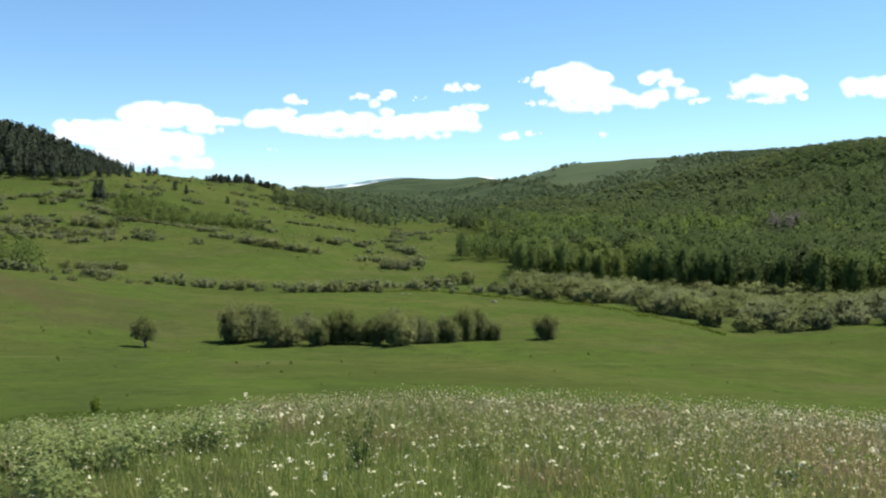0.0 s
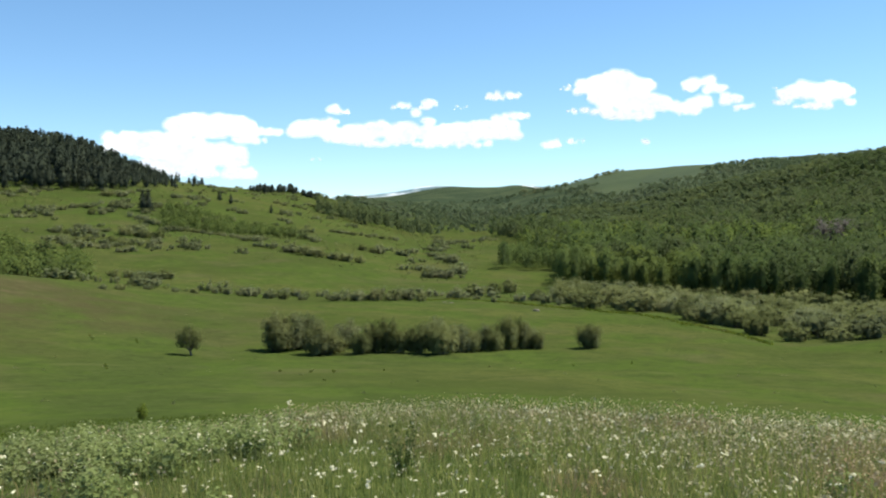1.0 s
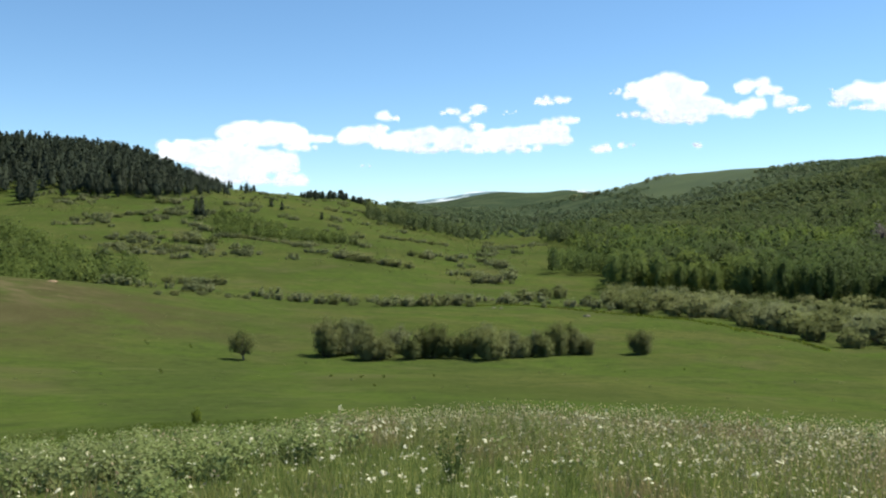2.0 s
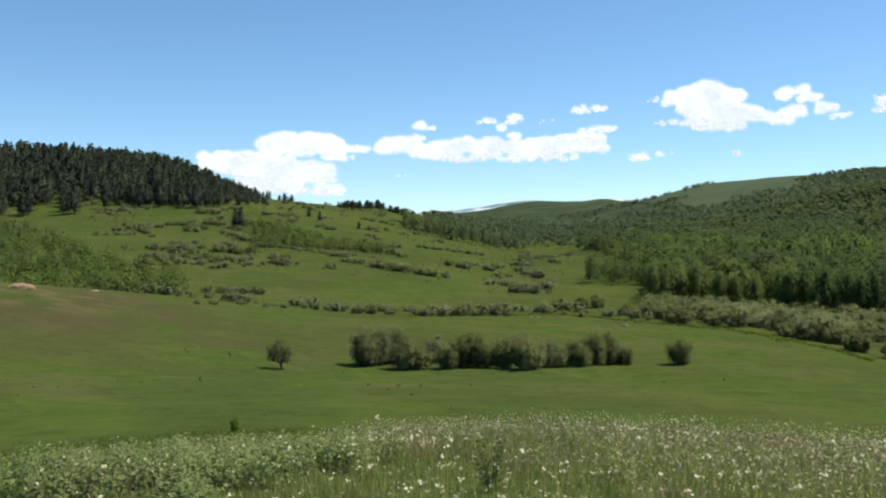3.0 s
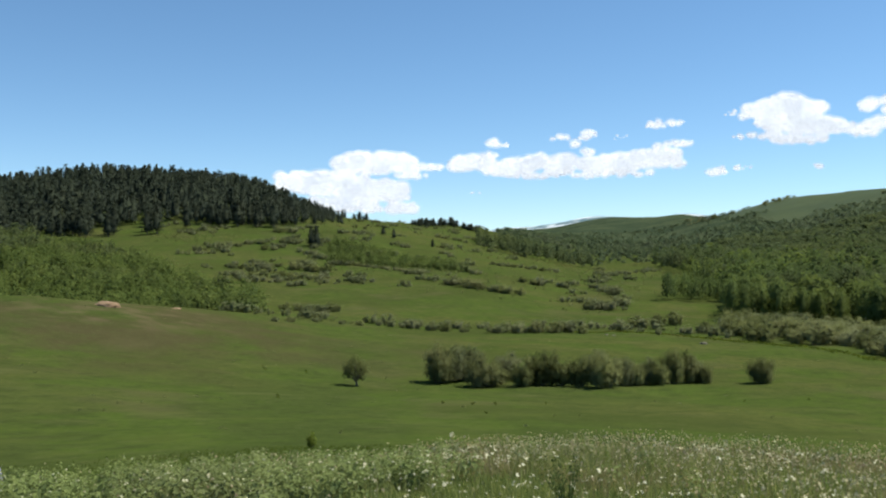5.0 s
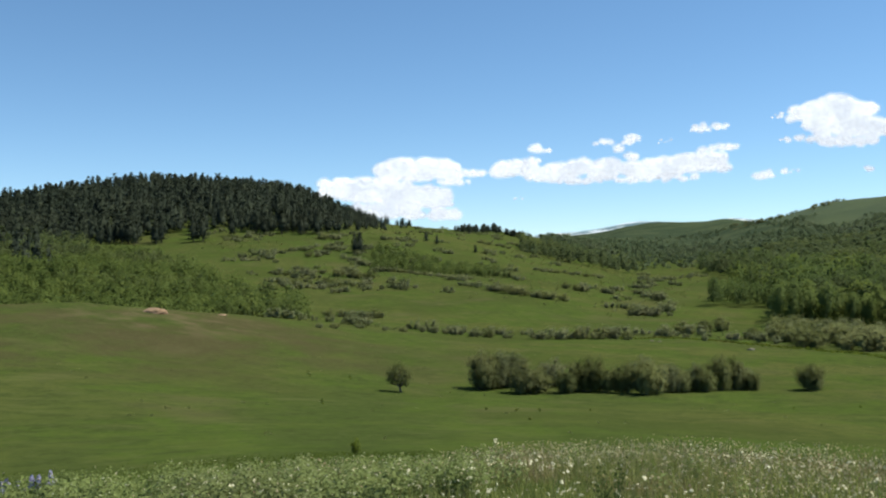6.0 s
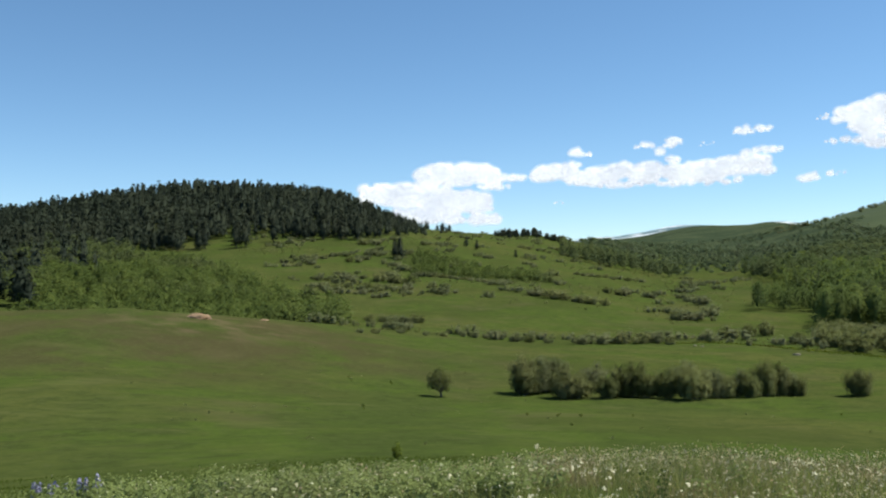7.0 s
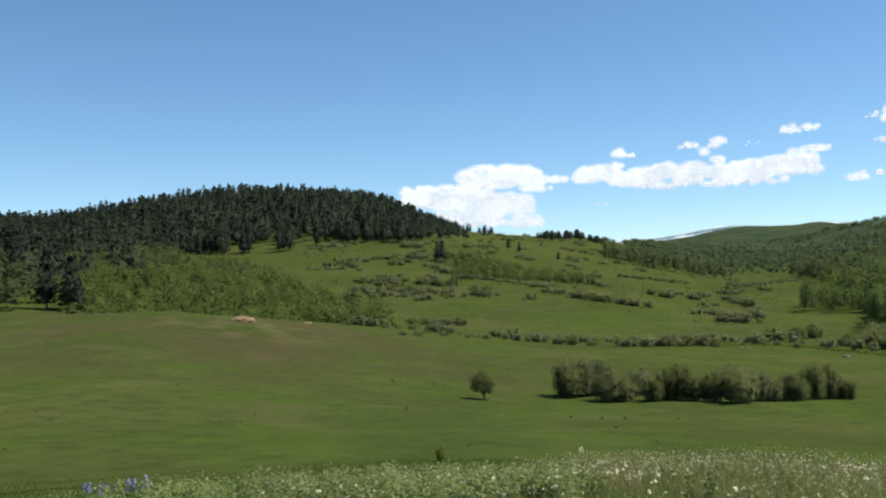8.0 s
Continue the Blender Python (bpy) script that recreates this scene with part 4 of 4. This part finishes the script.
def blades(g, x, y, height, width, bend=0.35):
    """Bent tapering blades of three triangles."""
    n = len(x)
    z = ground(x, y) - 0.01
    a, t = g.uniform(0, 6.283, n), g.uniform(0, 6.283, n)
    side = np.stack([np.cos(a), np.sin(a), 0 * a], -1) * (width / 2)[:, None]
    lean = np.stack([np.cos(t), np.sin(t), 0 * t], -1) * (height * bend * g.uniform(0.1, 1, n))[:, None]
    foot = np.stack([x, y, z], -1)
    up = np.stack([0 * z, 0 * z, height], -1)
    mid = foot + 0.55 * up + 0.35 * lean
    v = np.stack([foot - side, foot + side, mid - 0.7 * side, mid + 0.7 * side, foot + up * 0.95 + lean], 1)
    k = (np.arange(n) * 5)[:, None]
    f = np.stack([k + [0, 1, 3], k + [0, 3, 2], k + [2, 3, 4]], 1)
    return v.reshape(-1, 3), f.reshape(-1, 3)


def heads(g, x, y, z, radius, tilt=0.5):
    """Small domed flower heads of six triangles."""
    n = len(x)
    nrm = np.stack([g.normal(0, tilt, n), g.normal(-0.25, tilt, n), np.ones(n)], -1)
    nrm /= np.linalg.norm(nrm, axis=1, keepdims=True)
    u = np.cross(nrm, g.normal(0, 1, (n, 3)))
    u /= np.linalg.norm(u, axis=1, keepdims=True)
    w = np.cross(nrm, u)
    c = np.stack([x, y, z], -1)
    ring = [c + radius[:, None] * g.uniform(0.75, 1.15, (n, 1)) * (math.cos(q) * u + math.sin(q) * w) for q in np.arange(6) * math.pi / 3]
    v = np.stack([c + nrm * radius[:, None] * 0.45] + ring, 1)
    k = (np.arange(n) * 7)[:, None]
    f = np.stack([k + [0, 1 + i, 1 + (i + 1) % 6] for i in range(6)], 1)
    return v.reshape(-1, 3), f.reshape(-1, 3)


def stuff(name, shape, mat, label, category):
    return tagged(new(name, mesh_of(name, *shape, mat)), label, category, kind="stuff")


g = np.random.RandomState(8)


def near_spots(n, r0, r1, power=1.0, b0=-50, b1=30):
    b, r = g.uniform(b0, b1, n), r0 + (r1 - r0) * g.rand(n) ** power
    return (*place(b, r), b, r)


def herb_cover(b, r):
    near_edge = 5.7 + 0.22 * np.clip(b + 24, 0, 14)
    return between(b, -40, -11.5, 5) * between(r, near_edge, 14.5, 1.2)


# tall grass, thinning out towards the pasture
x, y, b, r = near_spots(135000, 5.2, 24, 1.05)
stay = g.rand(len(x)) < (1 - 0.7 * herb_cover(b, r)) * np.clip((18.5 + 0.2 * np.clip(b + 8, -34, 0) - r + 3 * rough(x, y, 3)) / 7, 0, 1)
x, y = x[stay], y[stay]
h = (0.04 + 0.2 * g.rand(len(x)) ** 1.4) * (1 + 0.35 * rough(x, y, 2.2)) * np.clip(1.25 - np.hypot(x, y) / 40, 0.5, 1)
stuff("tall_grass", blades(g, x, y, h, g.uniform(0.003, 0.009, len(x)), 0.7), STALK, "tall green and straw-coloured meadow grass on the knoll", "grass")
# short tufts on the pasture behind
x, y, b, r = near_spots(44000, 13, 34, 1.3)
stay = g.rand(len(x)) < np.clip(0.5 + 0.9 * rough(x, y, 5) + 0.4 * rough(x, y, 1.5), 0.05, 1)
x, y, r = x[stay], y[stay], r[stay]
stuff("pasture_grass", blades(g, x, y, g.uniform(0.04, 0.11, len(x)), g.uniform(0.010, 0.022, len(x)) * np.clip(r / 25, 1, 2), 1.6), SHORT, "short green pasture grass below the knoll", "grass")
# seed heads
x, y, b, r = near_spots(60000, 5.3, 21, 0.95)
stay = g.rand(len(x)) < np.clip(0.5 + 0.02 * b + 0.5 * rough(x, y, 2.5), 0.05, 1) * np.clip((18.0 + 0.2 * np.clip(b + 8, -34, 0) - r + 2 * rough(x, y, 2)) / 6, 0, 1)
x, y = x[stay], y[stay]
v, f = blades(g, x, y, 0.06 + 0.32 * g.rand(len(x)) ** 1.6, np.full(len(x), 0.0035), 0.5)
stuff("grass_stems", (v, f), SEED, "thin straw-coloured grass stems", "grass")
tips = v.reshape(-1, 5, 3)[:, 4]
stuff("seed_heads", leaf_cards(g, tips, g.normal(0, 1, tips.shape), 0.027), SEED, "brownish grass seed heads", "grass")
# white flowers
x, y, b, r = near_spots(8500, 5.2, 18.0, 1.0)
stay = g.rand(len(x)) < np.clip(0.42 + 0.024 * b + 0.9 * rough(x, y, 1.3), 0.05, 1) * np.clip((17.0 + 0.2 * np.clip(b + 8, -34, 0) - r + 2 * rough(x, y, 2)) / 5, 0, 1) * np.clip(r / 9, 0.5, 1)
x, y = x[stay], y[stay]
hh = g.uniform(0.07, 0.27, len(x))
stuff("flower_stems", blades(g, x, y, hh, np.full(len(x), 0.005), 0.02), STALK, "thin green flower stems", "flowers")
hz = ground(x, y) + hh * 0.95
many = np.repeat(np.arange(len(x)), 4)
size = np.repeat(0.003 + 0.0125 * g.rand(len(x)) ** 3.0, 4)
fx, fy, fz = (np.repeat(v, 4) + g.normal(0, 1, len(many)) * size * k for v, k in ((x, 1.3), (y, 1.3), (hz, 0.7)))
stuff("white_flowers", heads(g, fx, fy, fz, size * g.uniform(0.5, 1.2, len(many))), PETAL, "small white flowers scattered over the knoll", "flowers")

# leafy low shrubs with cream blossom on the left of the knoll
x, y, b, r = near_spots(2600, 5.6, 14.5, 1.0, -44, 26)
stay = g.rand(len(x)) < np.clip(0.5 + 1.5 * rough(x, y, 0.9) + 0.6 * rough(x, y, 2.3), 0.0, 1) * np.clip(0.035 + herb_cover(b, r), 0, 1)
x, y = x[stay], y[stay]
n = 120
# every herb a small dome of leaves on leaning stems, with dark gaps between them
d = g.normal(0, 1, (len(x) * n, 3))
d /= np.linalg.norm(d, axis=1, keepdims=True)
d[:, 2] = np.abs(d[:, 2])
wide, high = np.repeat(g.uniform(0.09, 0.2, len(x)), n), np.repeat(g.uniform(0.16, 0.36, len(x)), n)
fill = g.uniform(0.55, 1.1, len(d))
cx, cy = np.repeat(x, n) + d[:, 0] * wide * fill, np.repeat(y, n) + d[:, 1] * wide * fill
cz = ground(cx, cy) + d[:, 2] * high * fill
nrm = d + (0, -0.2, 0.3)
stuff("leafy_herbs", leaf_cards(g, np.stack([cx, cy, cz], -1), nrm, 0.038), HERB, "leafy grey-green herbs in clumps on the knoll", "plants")
pickn = (g.rand(len(cx)) < 0.03) & (d[:, 2] > 0.4)
stuff("cream_flowers", heads(g, cx[pickn], cy[pickn], cz[pickn] + 0.03, g.uniform(0.004, 0.012, pickn.sum())), CREAM, "cream blossom among the leafy herbs", "flowers")


# strip of blades added to draw the dark line of the creek's cut channel
sb = g.uniform(-5, 17, 2600)
sx, sy = place(sb, along(CREEK, 1, sb) - 5 + g.normal(0, 1.1, len(sb)) + 2 * rough(sb * 8, sb * 0, 7))
sz = ground(sx, sy) + g.uniform(0.0, 0.22, len(sx))
stuff("sedge", leaf_cards(g, np.stack([sx, sy, sz], -1), g.normal(0, 1, (len(sx), 3)), 0.4), SHORT, "dark green strip added to draw the creek channel", "grass")

# tussocks and dark specks on the pasture
x, y, b, r = near_spots(170, 40, 170, 0.8)
n = 7
cx, cy = np.repeat(x, n) + g.normal(0, 0.12, len(x) * n), np.repeat(y, n) + g.normal(0, 0.12, len(x) * n)
cz = ground(cx, cy) + g.uniform(0.02, 0.16, len(cx))
stuff("tussocks", leaf_cards(g, np.stack([cx, cy, cz], -1), g.normal(0, 1, (len(cx), 3)), 0.13), WILLOW, "small dark tussocks strewn over the pasture", "grass")


def stalky_plant(name, x, y, height, spread, stems, leaves, leaf, mat, seed, label):
    """A wild plant: upright stems with leaves all along."""
    q = np.random.RandomState(seed)
    root = new(name)
    tubes, cards_p, cards_n = [], [], []
    for k in range(stems):
        a, out = q.uniform(0, 6.28), spread * q.uniform(0.1, 0.5)
        tip = np.array([math.cos(a) * out, math.sin(a) * out, height * q.uniform(0.65, 1)])
        tubes.append(tube([(tip[0] * 0.15, tip[1] * 0.15, -0.02), tip * (0.5, 0.5, 0.5), tip], (0.012 * height, 0.009 * height, 0.004 * height), 5))
        t = q.uniform(0.1, 1, leaves)[:, None]
        cards_p.append(t * tip + q.normal(0, 0.05 * spread, (leaves, 3)))
        cards_n.append(q.normal(0, 1, (leaves, 3)))
    part("foliage", mesh_of("foliage", *leaf_cards(q, np.concatenate(cards_p), np.concatenate(cards_n), leaf), mat), root)
    part("branchwork", mesh_of("branchwork", *merge(tubes), mat), root)
    root.matrix_basis = pose(x, y, float(ground(x, y)[0]))
    return tagged(root, label, "plant")


stalky_plant("wild_plant", -0.58, 6.75, 0.42, 0.4, 12, 20, 0.024, HERB, 1, "dark grey-green leafy wild plant among the meadow grass")
weed = bush("tall_weed", 55, 420, 0.09, SHORT, 9)
weed.matrix_basis = pose(-11.5, 30.8, float(ground(-11.5, 30.8)[0])) @ Matrix.Diagonal((0.42, 0.42, 0.55, 1))
tagged(weed, "dark green upright weed on the pasture edge", "plant")
for k, (x, y, h) in enumerate([(-30.4, 73.4, 0.6), (-38.4, 101.3, 0.5), (-44.1, 102.2, 0.5), (-13.5, 72.0, 0.6), (-11.9, 73.1, 0.7), (-29.4, 71.3, 0.5), (-37.9, 100.1, 0.5),
                               (-42.4, 99.0, 0.5), (-8.4, 78.1, 0.45), (-10.8, 62.6, 0.35), (8.7, 90.8, 0.4), (14.7, 93.5, 0.6), (47.0, 112.3, 0.5), (-16.3, 73.7, 0.5)]):
    tagged(stalky_plant("pasture_weed", x, y, 0.42 * h, 0.8 * h, 7, 9, 0.08, SHORT, 30 + k, "small dark weed standing in the pasture"), group="pasture weeds")


def lupine(x, y, seed):
    """A lupine: leafy foot and upright spikes of violet blossom."""
    q = np.random.RandomState(seed)
    root = new("lupine")
    tubes, p, nrm = [], [], []
    for k in range(6):
        fx, fy, top = q.normal(0, 0.06), q.normal(0, 0.06), q.uniform(0.2, 0.31)
        tubes.append(tube([(fx * 0.4, fy * 0.4, -0.02), (fx, fy, top * 0.6), (fx, fy, top)], (0.005, 0.004, 0.002), 5))
        for i in range(60):
            zz, a = q.uniform(0.5, 1), q.uniform(0, 6.28)
            rad = 0.022 * (1.15 - zz) / 0.6 + 0.004
            p.append((fx + math.cos(a) * rad, fy + math.sin(a) * rad, top * zz)), nrm.append((math.cos(a), math.sin(a), 0.3))
    part("blossom", mesh_of("blossom", *leaf_cards(q, np.array(p), np.array(nrm), 0.03), LUPINE), root, "violet-blue blossom spikes")
    lp = np.stack([q.normal(0, 0.09, 60), q.normal(0, 0.09, 60), q.uniform(0.05, 0.22, 60)], -1)
    part("foliage", mesh_of("foliage", *leaf_cards(q, lp, q.normal(0, 1, lp.shape), 0.06), HERB), root)
    part("branchwork", mesh_of("branchwork", *merge(tubes), STALK), root)
    root.matrix_basis = pose(x, y, float(ground(x, y)[0]))
    return tagged(root, "violet-blue lupine in flower among the grass", "flower", "lupines")


def white_head(x, y):
    """A tall stalk with one broad, creamy flower head."""
    q = np.random.RandomState(91)
    root = new("white_flower")
    z0 = float(ground(x, y)[0])
    part("stem", mesh_of("stem", *tube([(0, 0, -0.02), (0.01, 0, 0.2), (0, 0, 0.4)], (0.006, 0.005, 0.004), 6), STALK), root)
    px, py = q.normal(0, 0.017, 26), q.normal(0, 0.017, 26)
    part("flower_head", mesh_of("flower_head", *heads(q, px, py, 0.4 + q.normal(0, 0.018, 26), np.full(26, 0.01)), PETAL), root, "broad creamy-white flower head")
    root.matrix_basis = pose(x, y, z0)
    return tagged(root, "tall single white flower above the meadow grass", "flower")


white_head(-2.45, 11.6)
for k, (x, y) in enumerate([(-8.2, 9.4), (-7.9, 9.35), (-8.0, 9.6), (-6.75, 8.45), (-6.6, 8.5)]):
    lupine(x, y, 400 + k)


def lump(name, x, y, size, mat, label, category, seed, bury=0.3, rugged=0.28):
    """A weathered stone or mound: an uneven, flattened ball."""
    bm = bmesh.new()
    bmesh.ops.create_icosphere(bm, subdivisions=4, radius=1)
    for v in bm.verts:
        d = noise.fractal(v.co * 1.6 + Vector((seed, 0, 0)), 1.0, 2.0, 4)
        v.co = Vector((v.co.x * size[0], v.co.y * size[1], v.co.z * size[2])) * (1 + rugged * d)
    me = bpy.data.meshes.new(name)
    bm.to_mesh(me), bm.free()
    me.materials.append(mat)
    me.polygons.foreach_set("use_smooth", np.ones(len(me.polygons), bool))
    ob = new(name, me)
    ob.matrix_basis = pose(x, y, float(ground(x, y)[0]) + size[2] * (0.5 - bury))
    return tagged(ob, label, category)


lump("boulder", 9.2, 165.7, (0.7, 0.45, 0.24), STONE, "pale flat-topped boulder lying on the pasture", "rock", 3)
lump("boulder", -7.9, 183.9, (0.4, 0.3, 0.13), STONE, "pale stone beside the creek", "rock", 5)
lump("boulder", -6.5, 183.0, (0.45, 0.3, 0.13), STONE, "pale stone beside the creek", "rock", 8)
lump("earth_mound", -82.8, 131.4, (2.0, 1.8, 0.75), EARTH, "bare pale brown earth mound on the dry rise", "mound", 9, 0.5, 0.17)
lump("earth_mound", -78.7, 145.8, (0.9, 0.8, 0.25), EARTH, "small bare earth mound on the dry rise", "mound", 12, 0.4, 0.12)

# ---------------------------------------------------------------- fair-weather clouds, far beyond the mountains
# every cloud: heaps at (bearing, height, half-width, half-height)
HEAPED_CLOUD = [(-16.47, 531, 190, 73), (-17.77, 511, 102, 70), (-15.32, 506, 124, 68), (-14.26, 458, 94, 23), (-13.06, 503, 60, 24),
                (-20.79, 442, 143, 60), (-18.9, 414, 239, 83), (-16.96, 383, 195, 78), (-15.65, 365, 123, 62), (-18.9, 309, 186, 61), (-15.82, 292, 150, 45),
                (-14.66, 294, 44, 31), (-21.26, 408, 116, 49)]
LONG_CLOUD = [(-11.5, 502, 50, 34), (-10.36, 518, 113, 60), (-9.54, 554, 45, 37), (-8.85, 478, 80, 43), (-7.55, 502, 120, 58), (-5.83, 515, 129, 66),
              (-4.1, 499, 173, 63), (-2.02, 497, 159, 63), (-0.56, 517, 121, 66), (0.75, 545, 104, 52), (1.54, 594, 95, 26), (1.45, 499, 69, 37),
              (-5.82, 455, 201, 23), (-2.01, 454, 202, 23), (-3.47, 565, 49, 26), (-4.24, 605, 26, 32), (-4.03, 640, 58, 17), (-3.34, 660, 43, 17), (-5.21, 648, 40, 20)]
TALL_CLOUD = [(7.9, 757, 100, 74), (6.56, 745, 84, 60), (8.9, 740, 94, 57), (7.91, 678, 145, 68), (9.58, 646, 116, 54), (7.41, 616, 134, 34), (5.62, 622, 68, 14),
              (8.58, 592, 128, 28), (11.06, 629, 93, 36), (12.04, 607, 70, 25), (4.93, 736, 31, 11), (5.3, 747, 25, 9), (5.88, 721, 40, 26)]
CURLED_CLOUD = [(12.35, 731, 35, 47), (12.9, 749, 64, 33), (13.64, 710, 53, 33), (14.44, 661, 53, 33), (15.23, 617, 50, 19), (12.84, 641, 59, 45)]
ROUND_CLOUD = [(18.61, 686, 83, 56), (19.51, 668, 94, 61), (20.54, 664, 41, 42), (17.86, 662, 51, 38), (17.24, 691, 31, 11), (17.4, 631, 41, 16), (19.07, 609, 95, 21), (20.99, 617, 29, 16)]
EAST_CLOUD = [(24.5, 663, 115, 58), (23.9, 632, 87, 29), (26.2, 629, 115, 46)]
PUFFS = [[(-9.27, 623, 37, 26), (-8.82, 612, 46, 14)], [(1.09, 697, 83, 26), (0.33, 689, 35, 14)], [(4.13, 446, 51, 26), (5.22, 469, 71, 14)], [(9.66, 458, 19, 14)],
         [(-10.29, 373, 26, 9)], [(-1.5, 640, 35, 9)]]
CLOUDS = [LONG_CLOUD, HEAPED_CLOUD, TALL_CLOUD, CURLED_CLOUD, ROUND_CLOUD, EAST_CLOUD] + PUFFS
AWAY = 4760.0

bm = bmesh.new()
bmesh.ops.create_icosphere(bm, subdivisions=2, radius=1)
BALL_V = np.array([v.co[:] for v in bm.verts])
BALL_F = np.array([[v.index for v in f.verts] for f in bm.faces])
bm.free()


def cloud_mass(heaps, seed):
    q = np.random.RandomState(seed)
    balls = []
    for bearing, up, half_w, half_h in heaps:
        count = max(5, int(7 + half_w / 8))
        for k in range(count):
            u = q.uniform(-1, 1)
            v = q.uniform(-0.75, 1) * math.sqrt(1 - u * u * 0.9)
            s = min(half_h, half_w) * q.uniform(0.35, 0.72)
            cx, cz = u * (half_w - 0.6 * s), v * max(half_h - s, 0.2 * half_h)
            d = BALL_V * (s * q.uniform(1.0, 1.5), s, s * 0.85)
            w = BALL_V * 2.2 + q.uniform(0, 60, 3)
            ruffle = 1 + 0.22 * rough(w[:, 0] + w[:, 2] * 1.3, w[:, 1], 1.0) + 0.14 * rough(w[:, 0] * 3, w[:, 1] * 3 + w[:, 2] * 2.6, 1.0)
            d = d * ruffle[:, None]
            d[:, 2] = np.where(d[:, 2] < 0, d[:, 2] * 0.75, d[:, 2])
            a = math.radians(bearing)
            depth = AWAY + q.uniform(-60, 60)
            ahead, right = np.array([math.sin(a), math.cos(a)]), np.array([math.cos(a), -math.sin(a)])
            xy = ahead * depth + (cx + d[:, :1]) * right + d[:, 1:2] * ahead
            balls.append((np.concatenate([xy, (up + cz + d[:, 2])[:, None]], 1), BALL_F))
    return merge(balls)


def billows(ob, grow):
    """Fuses a cloud's heaps into one skin, that much further out, and ruffles it."""
    fuse = ob.modifiers.new("fuse", "REMESH")
    fuse.mode, fuse.voxel_size, fuse.use_smooth_shade = "VOXEL", 6.0, True
    for size, strength, level in ((80, 30, 0.5), (30, 16, 0.5), (1, grow, 0.0)):
        billow = ob.modifiers.new("billow", "DISPLACE")
        if level:
            billow.texture = bpy.data.textures.new("billow", "CLOUDS")
            billow.texture.noise_scale, billow.texture.noise_depth, billow.texture_coords = size, 3, "GLOBAL"
        billow.strength, billow.mid_level = strength, level
    calm = ob.modifiers.new("calm", "SMOOTH")
    calm.factor, calm.iterations = 0.5, 4


def cloud(heaps, seed):
    """A heap cloud: a dense body in two thinning veils of vapour."""
    v, f = cloud_mass(heaps, seed)
    root = new("cloud")
    for name, mat, grow in (("body", CLOUD, -8.0), ("veil", VEIL, -1.0), ("veil", THIN_VEIL, 7.0)):
        me = mesh_of(name, v, f, mat)
        me.polygons.foreach_set("use_smooth", np.ones(len(me.polygons), bool))
        billows(part(name, me, root, "" if name == "body" else "thin white vapour"), grow)
    return tagged(root, "white fair-weather cloud in the blue sky", "cloud", "fair-weather clouds")


for k, heaps in enumerate(CLOUDS):
    cloud(heaps, 500 + k)
